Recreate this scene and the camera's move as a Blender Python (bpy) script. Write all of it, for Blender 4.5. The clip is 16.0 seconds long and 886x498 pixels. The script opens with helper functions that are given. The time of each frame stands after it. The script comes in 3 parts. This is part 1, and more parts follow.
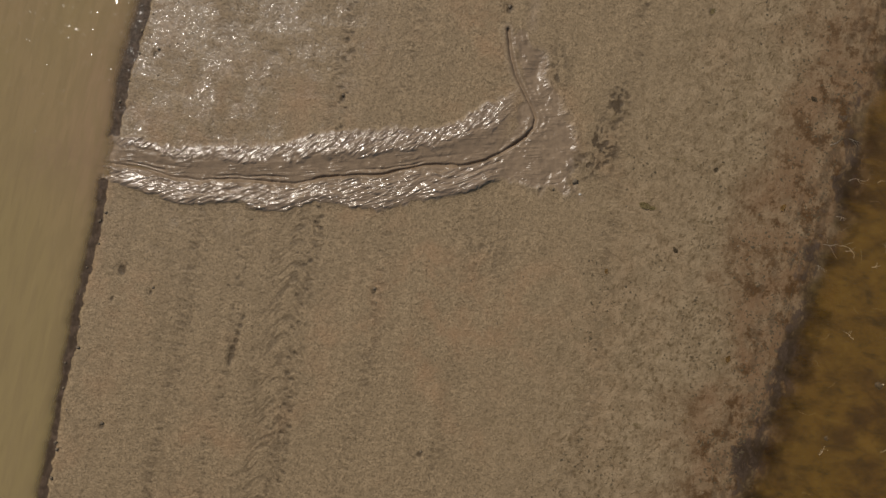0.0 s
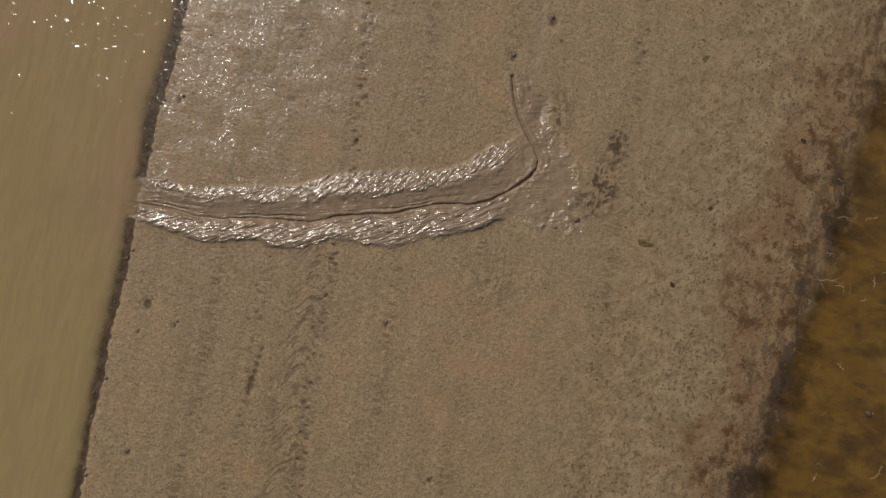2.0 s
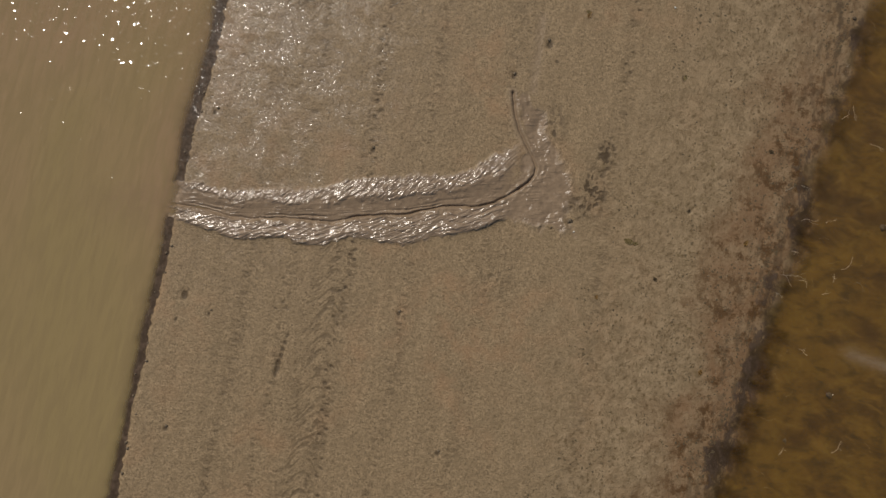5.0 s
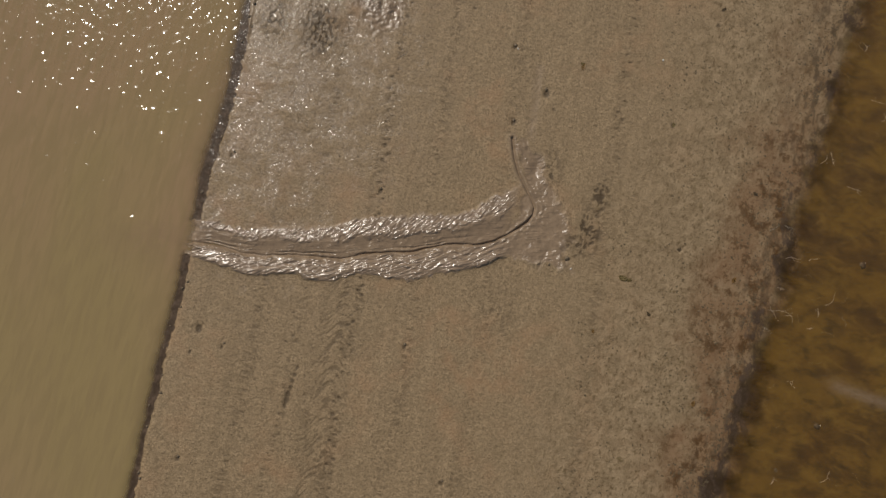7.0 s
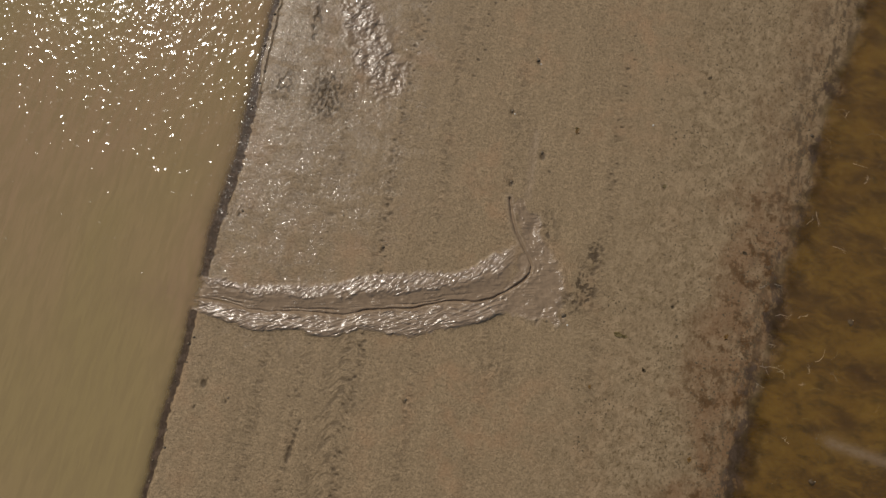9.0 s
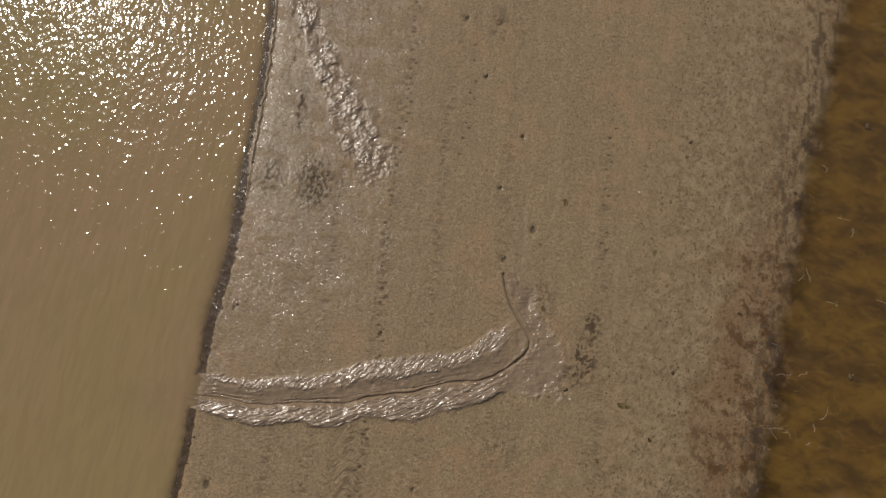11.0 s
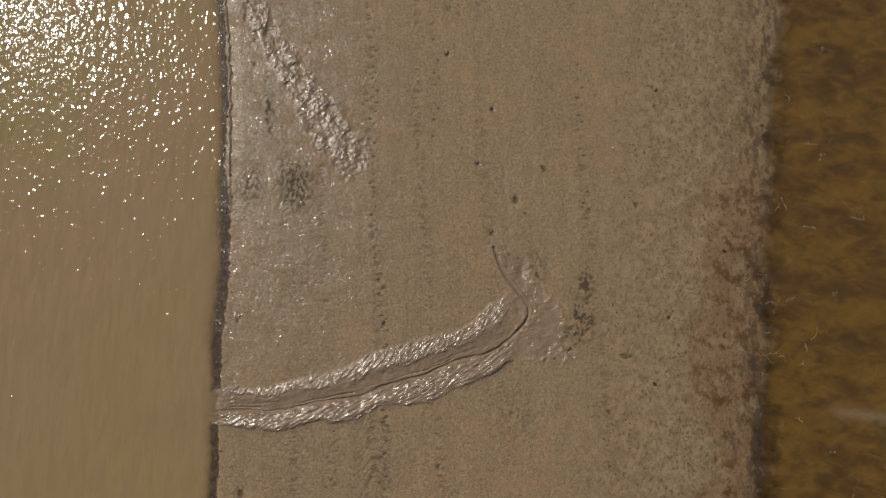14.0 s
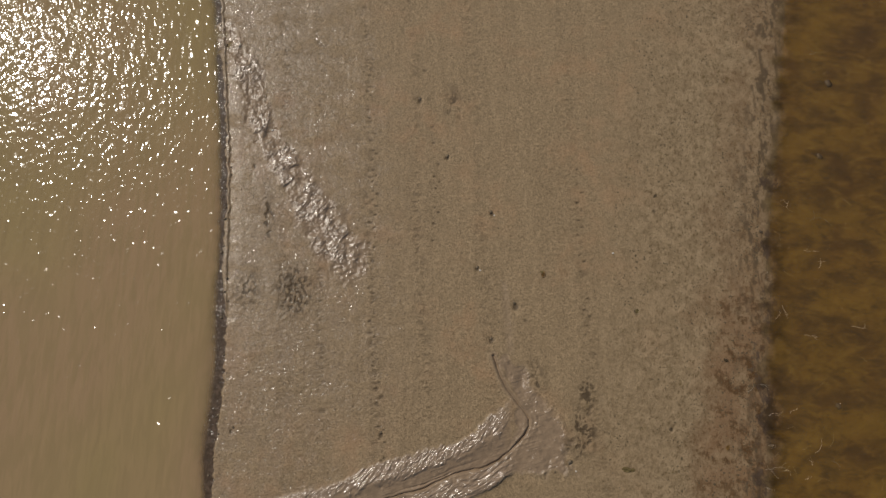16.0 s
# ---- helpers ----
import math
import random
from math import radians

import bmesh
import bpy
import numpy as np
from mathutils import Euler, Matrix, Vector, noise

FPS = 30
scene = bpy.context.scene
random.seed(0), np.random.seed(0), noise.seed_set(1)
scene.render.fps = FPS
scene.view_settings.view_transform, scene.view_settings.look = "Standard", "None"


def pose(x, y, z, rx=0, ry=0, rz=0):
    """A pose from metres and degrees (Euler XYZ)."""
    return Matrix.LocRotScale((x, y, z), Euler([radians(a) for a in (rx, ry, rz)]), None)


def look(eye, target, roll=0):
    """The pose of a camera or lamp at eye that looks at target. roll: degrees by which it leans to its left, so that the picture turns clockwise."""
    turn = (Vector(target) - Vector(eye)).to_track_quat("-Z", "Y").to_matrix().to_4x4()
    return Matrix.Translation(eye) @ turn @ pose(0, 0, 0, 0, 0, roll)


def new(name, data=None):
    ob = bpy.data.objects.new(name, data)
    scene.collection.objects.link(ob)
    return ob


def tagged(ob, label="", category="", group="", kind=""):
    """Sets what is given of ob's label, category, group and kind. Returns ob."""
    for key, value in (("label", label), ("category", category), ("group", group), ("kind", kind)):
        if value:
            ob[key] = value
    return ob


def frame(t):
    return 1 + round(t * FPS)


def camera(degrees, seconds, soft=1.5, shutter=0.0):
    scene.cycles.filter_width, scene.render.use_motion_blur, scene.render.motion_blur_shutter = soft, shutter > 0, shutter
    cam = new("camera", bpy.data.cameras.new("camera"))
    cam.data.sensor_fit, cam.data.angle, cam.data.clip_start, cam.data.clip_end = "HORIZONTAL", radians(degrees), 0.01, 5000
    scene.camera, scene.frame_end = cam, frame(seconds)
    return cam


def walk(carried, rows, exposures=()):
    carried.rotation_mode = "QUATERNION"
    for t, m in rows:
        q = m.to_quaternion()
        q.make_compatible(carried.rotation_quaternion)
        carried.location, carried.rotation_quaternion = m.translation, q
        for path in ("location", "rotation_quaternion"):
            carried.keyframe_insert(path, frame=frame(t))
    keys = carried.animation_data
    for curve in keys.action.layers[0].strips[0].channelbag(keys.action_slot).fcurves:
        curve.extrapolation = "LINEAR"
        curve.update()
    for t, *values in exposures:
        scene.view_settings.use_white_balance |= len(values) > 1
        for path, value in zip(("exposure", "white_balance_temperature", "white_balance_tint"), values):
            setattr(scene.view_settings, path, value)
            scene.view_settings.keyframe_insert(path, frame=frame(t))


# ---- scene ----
cam = camera(67.4, 16.0, soft=1.5)
PATH = [
    (0, (0.366, -0.449, 14.706), (0.357, -0.415, 12.706), -5.7),
    (0.3, (0.241, 0.107, 14.708), (0.216, 0.165, 12.709), -13.6),
    (0.5, (0.204, 0.273, 14.714), (0.174, 0.338, 12.715), -14.9),
    (1, (0.155, 0.451, 14.737), (0.127, 0.504, 12.738), -18.1),
    (1.5, (0.215, 0.303, 15.048), (0.182, 0.359, 13.049), -21.5),
    (2, (0.211, 0.1, 15.521), (0.181, 0.162, 13.522), -16.8),
    (2.5, (0.159, -0.032, 15.924), (0.131, 0.032, 13.926), -14.0),
    (3, (0.066, -0.113, 16.237), (0.044, -0.049, 14.239), -10.0),
    (3.5, (-0.008, -0.172, 16.55), (-0.028, -0.106, 14.552), -7.3),
    (4, (-0.011, -0.184, 16.822), (-0.027, -0.117, 14.824), -4.2),
    (6.5, (-0.241, -0.484, 18.033), (-0.26, -0.309, 16.04), 3.2),
    (7, (-0.294, -0.483, 18.227), (-0.312, -0.273, 16.238), 4.5),
    (7.5, (-0.344, -0.446, 18.41), (-0.365, -0.202, 16.425), 4.5),
    (8, (-0.359, -0.308, 18.58), (-0.385, -0.03, 16.599), 4.3),
    (8.5, (-0.386, -0.27, 18.734), (-0.415, 0.042, 16.758), 4.3),
    (9, (-0.394, -0.271, 18.859), (-0.429, 0.076, 16.89), 3.8),
    (9.2, (-0.424, -0.224, 18.915), (-0.46, 0.131, 16.947), 4.0),
    (11.3, (-0.753, 1.168, 19.162), (-0.761, 1.646, 17.22), 2.6),
    (11.5, (-0.792, 1.295, 19.161), (-0.776, 1.788, 17.223), 2.3),
    (12, (-0.802, 1.531, 19.158), (-0.762, 2.043, 17.225), 1.8),
    (12.5, (-0.891, 1.64, 19.294), (-0.847, 2.152, 17.362), 2.2),
    (13, (-0.973, 1.583, 19.622), (-0.917, 2.075, 17.684), 3.6),
    (13.5, (-0.965, 1.528, 19.665), (-0.919, 1.887, 17.698), 4.3),
    (14, (-1.021, 1.557, 19.675), (-0.976, 1.892, 17.703), 4.6),
    (14.5, (-1.03, 1.711, 19.687), (-0.981, 2.095, 17.725), 4.2),
    (15, (-1.068, 2.139, 19.752), (-1.011, 2.535, 17.793), 5.1),
    (15.5, (-1.128, 2.859, 19.799), (-1.06, 3.282, 17.845), 6.3),
    (16, (-1.147, 3.574, 19.856), (-1.072, 4.025, 17.909), 6.8),
]
walk(cam, [(t, look(eye, target, roll)) for t, eye, target, roll in PATH])

# ---- light ----
SUN_TO = Vector((-0.503, 0.468, 0.726)).normalized()
world = bpy.data.worlds.new("sky")
scene.world = world
world.use_nodes = True
wn = world.node_tree.nodes
sky = wn.new("ShaderNodeTexSky")
sky.sky_type, sky.sun_disc = "NISHITA", False
sky.dust_density, sky.air_density = 0.4, 1.0
sky.sun_elevation = math.asin(SUN_TO.z)
sky.sun_rotation = math.atan2(SUN_TO.x, SUN_TO.y)
world.node_tree.links.new(sky.outputs[0], wn["Background"].inputs[0])
wn["Background"].inputs[1].default_value = 0.062
sun_data = bpy.data.lights.new("sun", "SUN")
sun_data.energy, sun_data.angle, sun_data.color = 3.6, radians(0.53), (1.0, 0.93, 0.825)
sun = new("sun", sun_data)
sun.matrix_world = look((0, 0, 60), Vector((0, 0, 60)) - SUN_TO)
scene.view_settings.exposure = -0.2


# ---- node helpers ----
class Nodes:
    """Short calls to wire one node material."""

    def __init__(self, name):
        self.mat = bpy.data.materials.new(name)
        self.mat.use_nodes = True
        self.tree = self.mat.node_tree
        self.bsdf = self.tree.nodes["Principled BSDF"]
        self.pos = self.make("ShaderNodeNewGeometry").outputs["Position"]

    def make(self, kind):
        return self.tree.nodes.new(kind)

    def put(self, value, socket):
        if isinstance(value, bpy.types.NodeSocket):
            self.tree.links.new(value, socket)
        elif isinstance(value, (tuple, list)):
            socket.default_value = (*value, 1.0) if len(value) == 3 and socket.type == "RGBA" else value
        else:
            socket.default_value = value

    def scaled(self, sx, sy, sz=1.0, at=(0, 0, 0), turn=0.0):
        r, m = self.make("ShaderNodeMapping"), self.make("ShaderNodeMapping")
        self.put(self.pos, r.inputs[0])
        r.inputs[2].default_value = (0, 0, radians(turn))
        self.put(r.outputs[0], m.inputs[0])
        m.inputs[1].default_value = at
        m.inputs[3].default_value = (sx, sy, sz)
        return m.outputs[0]

    def noise(self, scale, detail=3.0, rough=0.55, vec=None, warp=0.0):
        n = self.make("ShaderNodeTexNoise")
        self.put(self.pos if vec is None else vec, n.inputs["Vector"])
        n.inputs["Scale"].default_value, n.inputs["Detail"].default_value = scale, detail
        n.inputs["Roughness"].default_value, n.inputs["Distortion"].default_value = rough, warp
        return n.outputs[0]

    def cells(self, scale, vec=None, feature="F1", out="Distance"):
        n = self.make("ShaderNodeTexVoronoi")
        n.feature = feature
        self.put(self.pos if vec is None else vec, n.inputs["Vector"])
        n.inputs["Scale"].default_value = scale
        return n.outputs[out]

    def ramp(self, value, lo, hi, to_lo=0.0, to_hi=1.0):
        n = self.make("ShaderNodeMapRange")
        n.interpolation_type = "SMOOTHSTEP"
        self.put(value, n.inputs[0])
        for i, v in enumerate((lo, hi, to_lo, to_hi)):
            self.put(v, n.inputs[i + 1])
        return n.outputs[0]

    def math(self, op, a, b=0.0):
        n = self.make("ShaderNodeMath")
        n.operation = op
        self.put(a, n.inputs[0])
        self.put(b, n.inputs[1])
        return n.outputs[0]

    def mix(self, f, a, b, mode="MIX"):
        n = self.make("ShaderNodeMix")
        n.data_type, n.blend_type = "RGBA", mode
        self.put(f, n.inputs[0])
        self.put(a, n.inputs[6])
        self.put(b, n.inputs[7])
        return n.outputs[2]

    def attr(self, name):
        n = self.make("ShaderNodeAttribute")
        n.attribute_name = name
        return n.outputs["Fac"]

    def bump(self, height, distance=1.0, strength=1.0, normal=None):
        n = self.make("ShaderNodeBump")
        self.put(height, n.inputs["Height"])
        n.inputs["Distance"].default_value = distance
        n.inputs["Strength"].default_value = strength
        if normal is not None:
            self.put(normal, n.inputs["Normal"])
        return n.outputs[0]

    def set(self, **values):
        for key, value in values.items():
            self.put(value, self.bsdf.inputs[key.replace("_", " ")])
        return self.mat


# ---- materials ----
def mud_material():
    m = Nodes("tidal_mud")
    wet, slick, damp_shade, edge = m.attr("wet"), m.attr("slick"), m.attr("damp_shade"), m.attr("edge")
    algae, rust, pool = m.attr("algae"), m.attr("rust"), m.attr("pool")
    band_u, band_l = m.attr("band_u"), m.attr("band_l")
    fine = m.noise(25.0, 3.0, 0.65, m.scaled(1.0, 0.8))
    scallop = m.noise(9.0, 4.0, 0.70, m.scaled(0.95, 1.1), 0.5)
    clot = m.noise(17.0, 4.0, 0.7, m.scaled(1.0, 0.75, 1.0, (2, 5, 0)), 0.4)
    patch = m.noise(1.3, 4.0, 0.6)
    broad = m.noise(0.30, 3.0, 0.5)
    # bare mud
    col = m.mix(m.ramp(scallop, 0.33, 0.66), MUD_DARK, MUD_LIGHT)
    col = m.mix(m.ramp(clot, 0.30, 0.46, 0.85, 0.0), col, MUD_SPECK)
    col = m.mix(m.ramp(fine, 0.32, 0.47, 0.75, 0.0), col, MUD_SPECK)
    col = m.mix(m.ramp(fine, 0.54, 0.67, 0.0, 0.80), col, MUD_PALE)
    pock = m.noise(15.0, 4.0, 0.78, m.scaled(0.9, 1.1, 1.0, (6, 1, 0)), 0.3)
    mottle = m.noise(2.4, 6.0, 0.68, m.scaled(1.0, 0.8, 1.0, (8, 2, 0)))
    col = m.mix(m.ramp(mottle, 0.42, 0.66, 0.0, 0.55), col, MUD_DARK)
    lines = m.noise(1.0, 4.0, 0.6, m.scaled(3.4, 0.16, 1.0, (0, 0, 0), 1.0))
    col = m.mix(m.math("MULTIPLY", m.ramp(pock, 0.53, 0.61), m.ramp(lines, 0.36, 0.64, 0.25, 1.0)), col, MUD_SPECK)
    col = m.mix(m.ramp(lines, 0.46, 0.68, 0.0, 0.28), col, MUD_DARK)
    col = m.mix(m.math("MULTIPLY", m.ramp(patch, 0.40, 0.70), m.ramp(broad, 0.44, 0.60)), col, m.mix(0.30, col, MUD_ORANGE))
    col = m.mix(m.math("MULTIPLY", wet, m.ramp(patch, 0.2, 0.8, 0.35, 0.75)), col, m.mix(0.6, col, MUD_WET))
    # algal film that has dried into pale, speckled mats
    mat_noise = m.noise(2.6, 6.0, 0.70, None, 0.5)
    pale = m.math("MULTIPLY", algae, m.ramp(mat_noise, 0.44, 0.58))
    # ground colour as a whole gets darker towards the pool
    col = m.mix(m.math("MULTIPLY", algae, 0.55), col, MUD_DARK)
    col = m.mix(m.math("MULTIPLY", pale, 0.45), col, MUD_PALE)
    speck = m.noise(11.5, 5.0, 0.72, m.scaled(1.0, 0.62, 1.0, (0, 0, 0), 20), 0.5)
    col = m.mix(m.math("MULTIPLY", algae, m.ramp(speck, 0.535, 0.61, 0.0, 0.80)), col, ALGAE_DARK)
    tuft = m.noise(4.6, 7.0, 0.76, m.scaled(1.0, 0.85, 1.0, (4, 9, 0), -20))
    col = m.mix(m.math("MULTIPLY", algae, m.ramp(tuft, 0.50, 0.60, 0.0, 0.36)), col, ALGAE_DARK)
    col = m.mix(m.math("MULTIPLY", algae, m.ramp(tuft, 0.34, 0.46, 0.55, 0.0)), col, MUD_PALE)
    clump = m.noise(2.2, 5.0, 0.75, m.scaled(1.0, 0.8, 1.0, (7, 3, 0)), 0.6)
    col = m.mix(m.math("MULTIPLY", algae, m.ramp(clump, 0.60, 0.68, 0.0, 0.60)), col, ALGAE_GREEN)
    # iron-brown stains
    stain = m.noise(1.5, 8.0, 0.74, None, 0.1)
    col = m.mix(m.math("MULTIPLY", rust, m.ramp(stain, 0.36, 0.60, 0.34, 0.85)), col, RUST)
    blot = m.noise(1.9, 8.0, 0.78, m.scaled(1.0, 0.9, 1.0, (1, 8, 0)), 0.1)
    col = m.mix(m.math("MULTIPLY", rust, m.ramp(blot, 0.485, 0.59, 0.0, 0.95)), col, RUST_DARK)
    # turned-over wet mud; damp and the shade of hollows share one dark colour
    col = m.mix(m.math("MULTIPLY", damp_shade, 0.88), col, DAMP_SHADE)
    col = m.mix(slick, col, m.mix(m.ramp(m.noise(7.0, 4.0, 0.65), 0.3, 0.7), SLICK_A, SLICK_B))
    edge_noise = m.noise(6.0, 6.0, 0.74, m.scaled(1.2, 0.8), 0.3)
    flecks = m.ramp(m.math("ADD", edge, m.math("MULTIPLY", m.math("SUBTRACT", edge_noise, 0.5), 1.9)), 0.40, 0.78)
    col = m.mix(m.math("MULTIPLY", flecks, m.ramp(edge, 0.05, 0.30)), col, m.mix(m.ramp(edge_noise, 0.42, 0.66), EDGE_A, EDGE_B))
    # pool bed
    bed = m.noise(0.85, 6.0, 0.66, m.scaled(0.7, 1.3), 0.5)
    bed2 = m.noise(1.9, 6.0, 0.70, m.scaled(0.7, 1.4, 1.0, (3, 1, 0), 12), 0.6)
    bed3 = m.noise(5.5, 6.0, 0.76, m.scaled(0.8, 1.5, 1.0, (9, 4, 0), -10), 0.1)
    bcol = m.mix(m.ramp(bed, 0.37, 0.61), BED_DARK, BED_OCHRE)
    bcol = m.mix(m.ramp(bed2, 0.48, 0.72, 0.0, 0.75), bcol, BED_TAN)
    bcol = m.mix(m.ramp(bed2, 0.30, 0.48, 0.58, 0.0), bcol, BED_BLACK)
    bcol = m.mix(m.ramp(bed3, 0.36, 0.48, 0.30, 0.0), bcol, BED_BLACK)
    bcol = m.mix(m.ramp(bed3, 0.55, 0.72, 0.0, 0.5), bcol, BED_TAN)
    bcol = m.mix(m.math("MULTIPLY", edge, m.ramp(bed3, 0.40, 0.62, 0.95, 0.45)), bcol, BED_BLACK)
    bcol = m.mix(m.math("MULTIPLY", m.attr("pale_streak"), m.ramp(bed3, 0.35, 0.6, 0.35, 0.85)), bcol, BED_PALE)
    col = m.mix(pool, col, bcol)
    # relief
    film = m.math("MULTIPLY", wet, m.ramp(m.noise(1.5, 6.0, 0.75, m.scaled(0.7, 1.3)), 0.38, 0.56, 0.42, 1.2))
    lump = m.math("MULTIPLY", scallop, 0.022)
    grain = m.math("MULTIPLY", m.noise(22.0, 2.5, 0.65), 0.016)
    glaze = m.math("MULTIPLY", m.noise(8.5, 0.8, 0.5, m.scaled(0.85, 1.1, 1.0, (3, 3, 0)), 0.3), 0.062)
    body = m.math("MULTIPLY", m.math("ADD", lump, grain), m.ramp(film, 0.15, 0.6, 1.0, 0.6))
    body = m.math("MULTIPLY", body, m.math("SUBTRACT", 1.0, m.math("MULTIPLY", slick, 0.75)))
    body = m.math("MULTIPLY", body, m.math("SUBTRACT", 1.0, m.math("MAXIMUM", m.math("MULTIPLY", pool, 0.6), m.math("MULTIPLY", edge, 0.65))))
    rills = m.noise(1.0, 1.0, 0.5, m.scaled(4.0, 15.0, 1.0, (0, 0, 0), -46), 0.4)
    folds = m.noise(1.0, 1.2, 0.5, m.scaled(2.2, 12.5, 1.0, (4, 4, 0), -29), 0.6)
    comb = m.math("ADD", m.math("MULTIPLY", m.math("MULTIPLY", rills, band_u), 0.046), m.math("MULTIPLY", m.math("MULTIPLY", folds, band_l), 0.052))
    silver = m.math("MAXIMUM", band_u, band_l)
    wisps = m.noise(1.0, 1.0, 0.5, m.scaled(6.0, 28.0, 1.0, (7, 1, 0), -46), 0.3)
    threads = m.noise(1.0, 1.0, 0.5, m.scaled(4.2, 25.0, 1.0, (2, 6, 0), -30), 0.4)
    strokes = m.noise(1.0, 2.0, 0.5, m.scaled(1.4, 13.0, 1.0, (5, 5, 0), -13), 0.7)
    comb = m.math("ADD", comb, m.math("MULTIPLY", m.math("MULTIPLY", wisps, band_u), 0.010))
    comb = m.math("ADD", comb, m.math("MULTIPLY", m.math("MULTIPLY", threads, band_l), 0.010))
    comb = m.math("ADD", comb, m.math("MULTIPLY", m.math("MULTIPLY", m.math("MULTIPLY", strokes, m.ramp(m.noise(1.8, 3.0), 0.45, 0.6, 0.2, 1.0)), slick), 0.034))
    rough = m.ramp(film, 0.18, 0.52, 0.62, 0.42)
    rough = m.mix(slick, rough, m.ramp(silver, 0.0, 1.0, 0.24, 0.195))
    rough = m.mix(m.math("MULTIPLY", edge, 0.9), rough, (0.55, 0.55, 0.55))
    rough = m.mix(damp_shade, rough, (0.55, 0.55, 0.55))
    shine = m.math("MULTIPLY", silver, 0.75)
    m.put(m.math("MULTIPLY", m.ramp(film, 0.26, 0.85), m.math("SUBTRACT", 1.0, m.math("MAXIMUM", m.math("MULTIPLY", edge, 0.5), m.math("MAXIMUM", m.math("MULTIPLY", damp_shade, 0.7), pool)))), m.bsdf.inputs["Coat Weight"])
    m.set(Coat_Roughness=0.125, Coat_IOR=1.33, Coat_Normal=m.bump(m.math("ADD", glaze, m.math("MULTIPLY", body, 0.5))))
    m.put(m.math("ADD", m.ramp(edge, 0.0, 1.0, 0.5, 0.2), shine), m.bsdf.inputs["Specular IOR Level"])
    return m.set(Base_Color=col, Roughness=rough, IOR=1.36, Normal=m.bump(m.math("ADD", body, comb)))


def river_material():
    m = Nodes("silty_river_water")
    plume = m.attr("plume")
    tone = m.noise(0.16, 3.0, 0.5, m.scaled(1.0, 0.5))
    col = m.mix(m.ramp(tone, 0.38, 0.62), WATER_A, WATER_B)
    col = m.mix(m.math("MULTIPLY", plume, m.ramp(m.noise(2.5, 4.0, 0.6, None, 0.8), 0.35, 0.65, 0.2, 0.7)), col, WATER_PLUME)
    # ripple streaks: uneven sky reflection put into the water colour
    streak = m.noise(6.0, 2.0, 0.5, m.scaled(1.0, 0.16, 1.0, (1, 7, 0), 4.0), 0.4)
    col = m.mix(m.ramp(streak, 0.40, 0.62, 0.0, 0.5), col, WATER_RIPPLE_SHADE)
    swell = m.math("MULTIPLY", m.noise(2.2, 1.0, 0.5, m.scaled(1.0, 0.38, 1.0, (0, 0, 0), 8.0), 0.4), 0.026)
    lines = m.math("MULTIPLY", m.noise(5.0, 1.0, 0.5, m.scaled(1.0, 0.14, 1.0, (1, 7, 0), 3.0), 0.3), 0.009)
    swell = m.math("ADD", swell, lines)
    chop = m.math("MULTIPLY", m.math("POWER", m.noise(8.0, 0.3, 0.5, m.scaled(1.0, 0.7, 1.0, (5, 2, 0), -14.0), 0.3), 4.0), 0.030)
    fret = m.math("MULTIPLY", m.noise(7.0, 0.5, 0.5, m.scaled(1.0, 0.75, 1.0, (2, 2, 0), 10.0), 0.3), 0.0175)
    skin = m.bump(m.math("ADD", m.math("ADD", swell, chop), fret))
    m.set(Base_Color=col, Roughness=0.6, Specular_IOR_Level=0.0, Normal=m.bump(m.math("ADD", swell, m.math("MULTIPLY", streak, 0.012)), 0.6))
    m.set(Coat_Weight=1.0, Coat_Roughness=0.085, Coat_IOR=1.33, Coat_Normal=skin)
    clear, both = m.make("ShaderNodeBsdfTransparent"), m.make("ShaderNodeMixShader")
    m.put(m.attr("murk"), both.inputs[0])
    m.put(clear.outputs[0], both.inputs[1])
    m.put(m.bsdf.outputs[0], both.inputs[2])
    m.put(both.outputs[0], m.tree.nodes["Material Output"].inputs[0])
    return m.mat


def pool_material():
    m = Nodes("clear_brown_pool_water")
    tree = m.tree
    tree.nodes.remove(m.bsdf)
    ring = m.make("ShaderNodeTexWave")
    ring.wave_type, ring.rings_direction = "RINGS", "SPHERICAL"
    m.put(m.scaled(1.0, 1.15, 1.0, (-10.58, 0.552, 0.0)), ring.inputs["Vector"])
    ring.inputs["Scale"].default_value, ring.inputs["Distortion"].default_value = 4.2, 1.2
    wake = m.math("MULTIPLY", m.math("MULTIPLY", ring.outputs["Fac"], m.attr("wake")), 0.019)
    ripple = m.math("MULTIPLY", m.noise(5.0, 2.0), 0.006)
    normal = m.bump(m.math("ADD", wake, ripple))
    clear, gloss = m.make("ShaderNodeBsdfRefraction"), m.make("ShaderNodeBsdfGlossy")
    clear.inputs["Roughness"].default_value, clear.inputs["IOR"].default_value = 0.0, 1.33
    m.put(normal, clear.inputs["Normal"])
    clear.inputs[0].default_value = (0.97, 0.95, 0.90, 1)
    m.put(m.ramp(m.attr("wake"), 0.0, 0.8, 0.04, 0.22), gloss.inputs["Roughness"])
    m.put(normal, gloss.inputs["Normal"])
    fres = m.make("ShaderNodeFresnel")
    fres.inputs[0].default_value = 1.33
    m.put(normal, fres.inputs["Normal"])
    both = m.make("ShaderNodeMixShader")
    m.put(fres.outputs[0], both.inputs[0])
    m.put(clear.outputs[0], both.inputs[1])
    m.put(gloss.outputs[0], both.inputs[2])
    m.put(both.outputs[0], tree.nodes["Material Output"].inputs[0])
    return m.mat


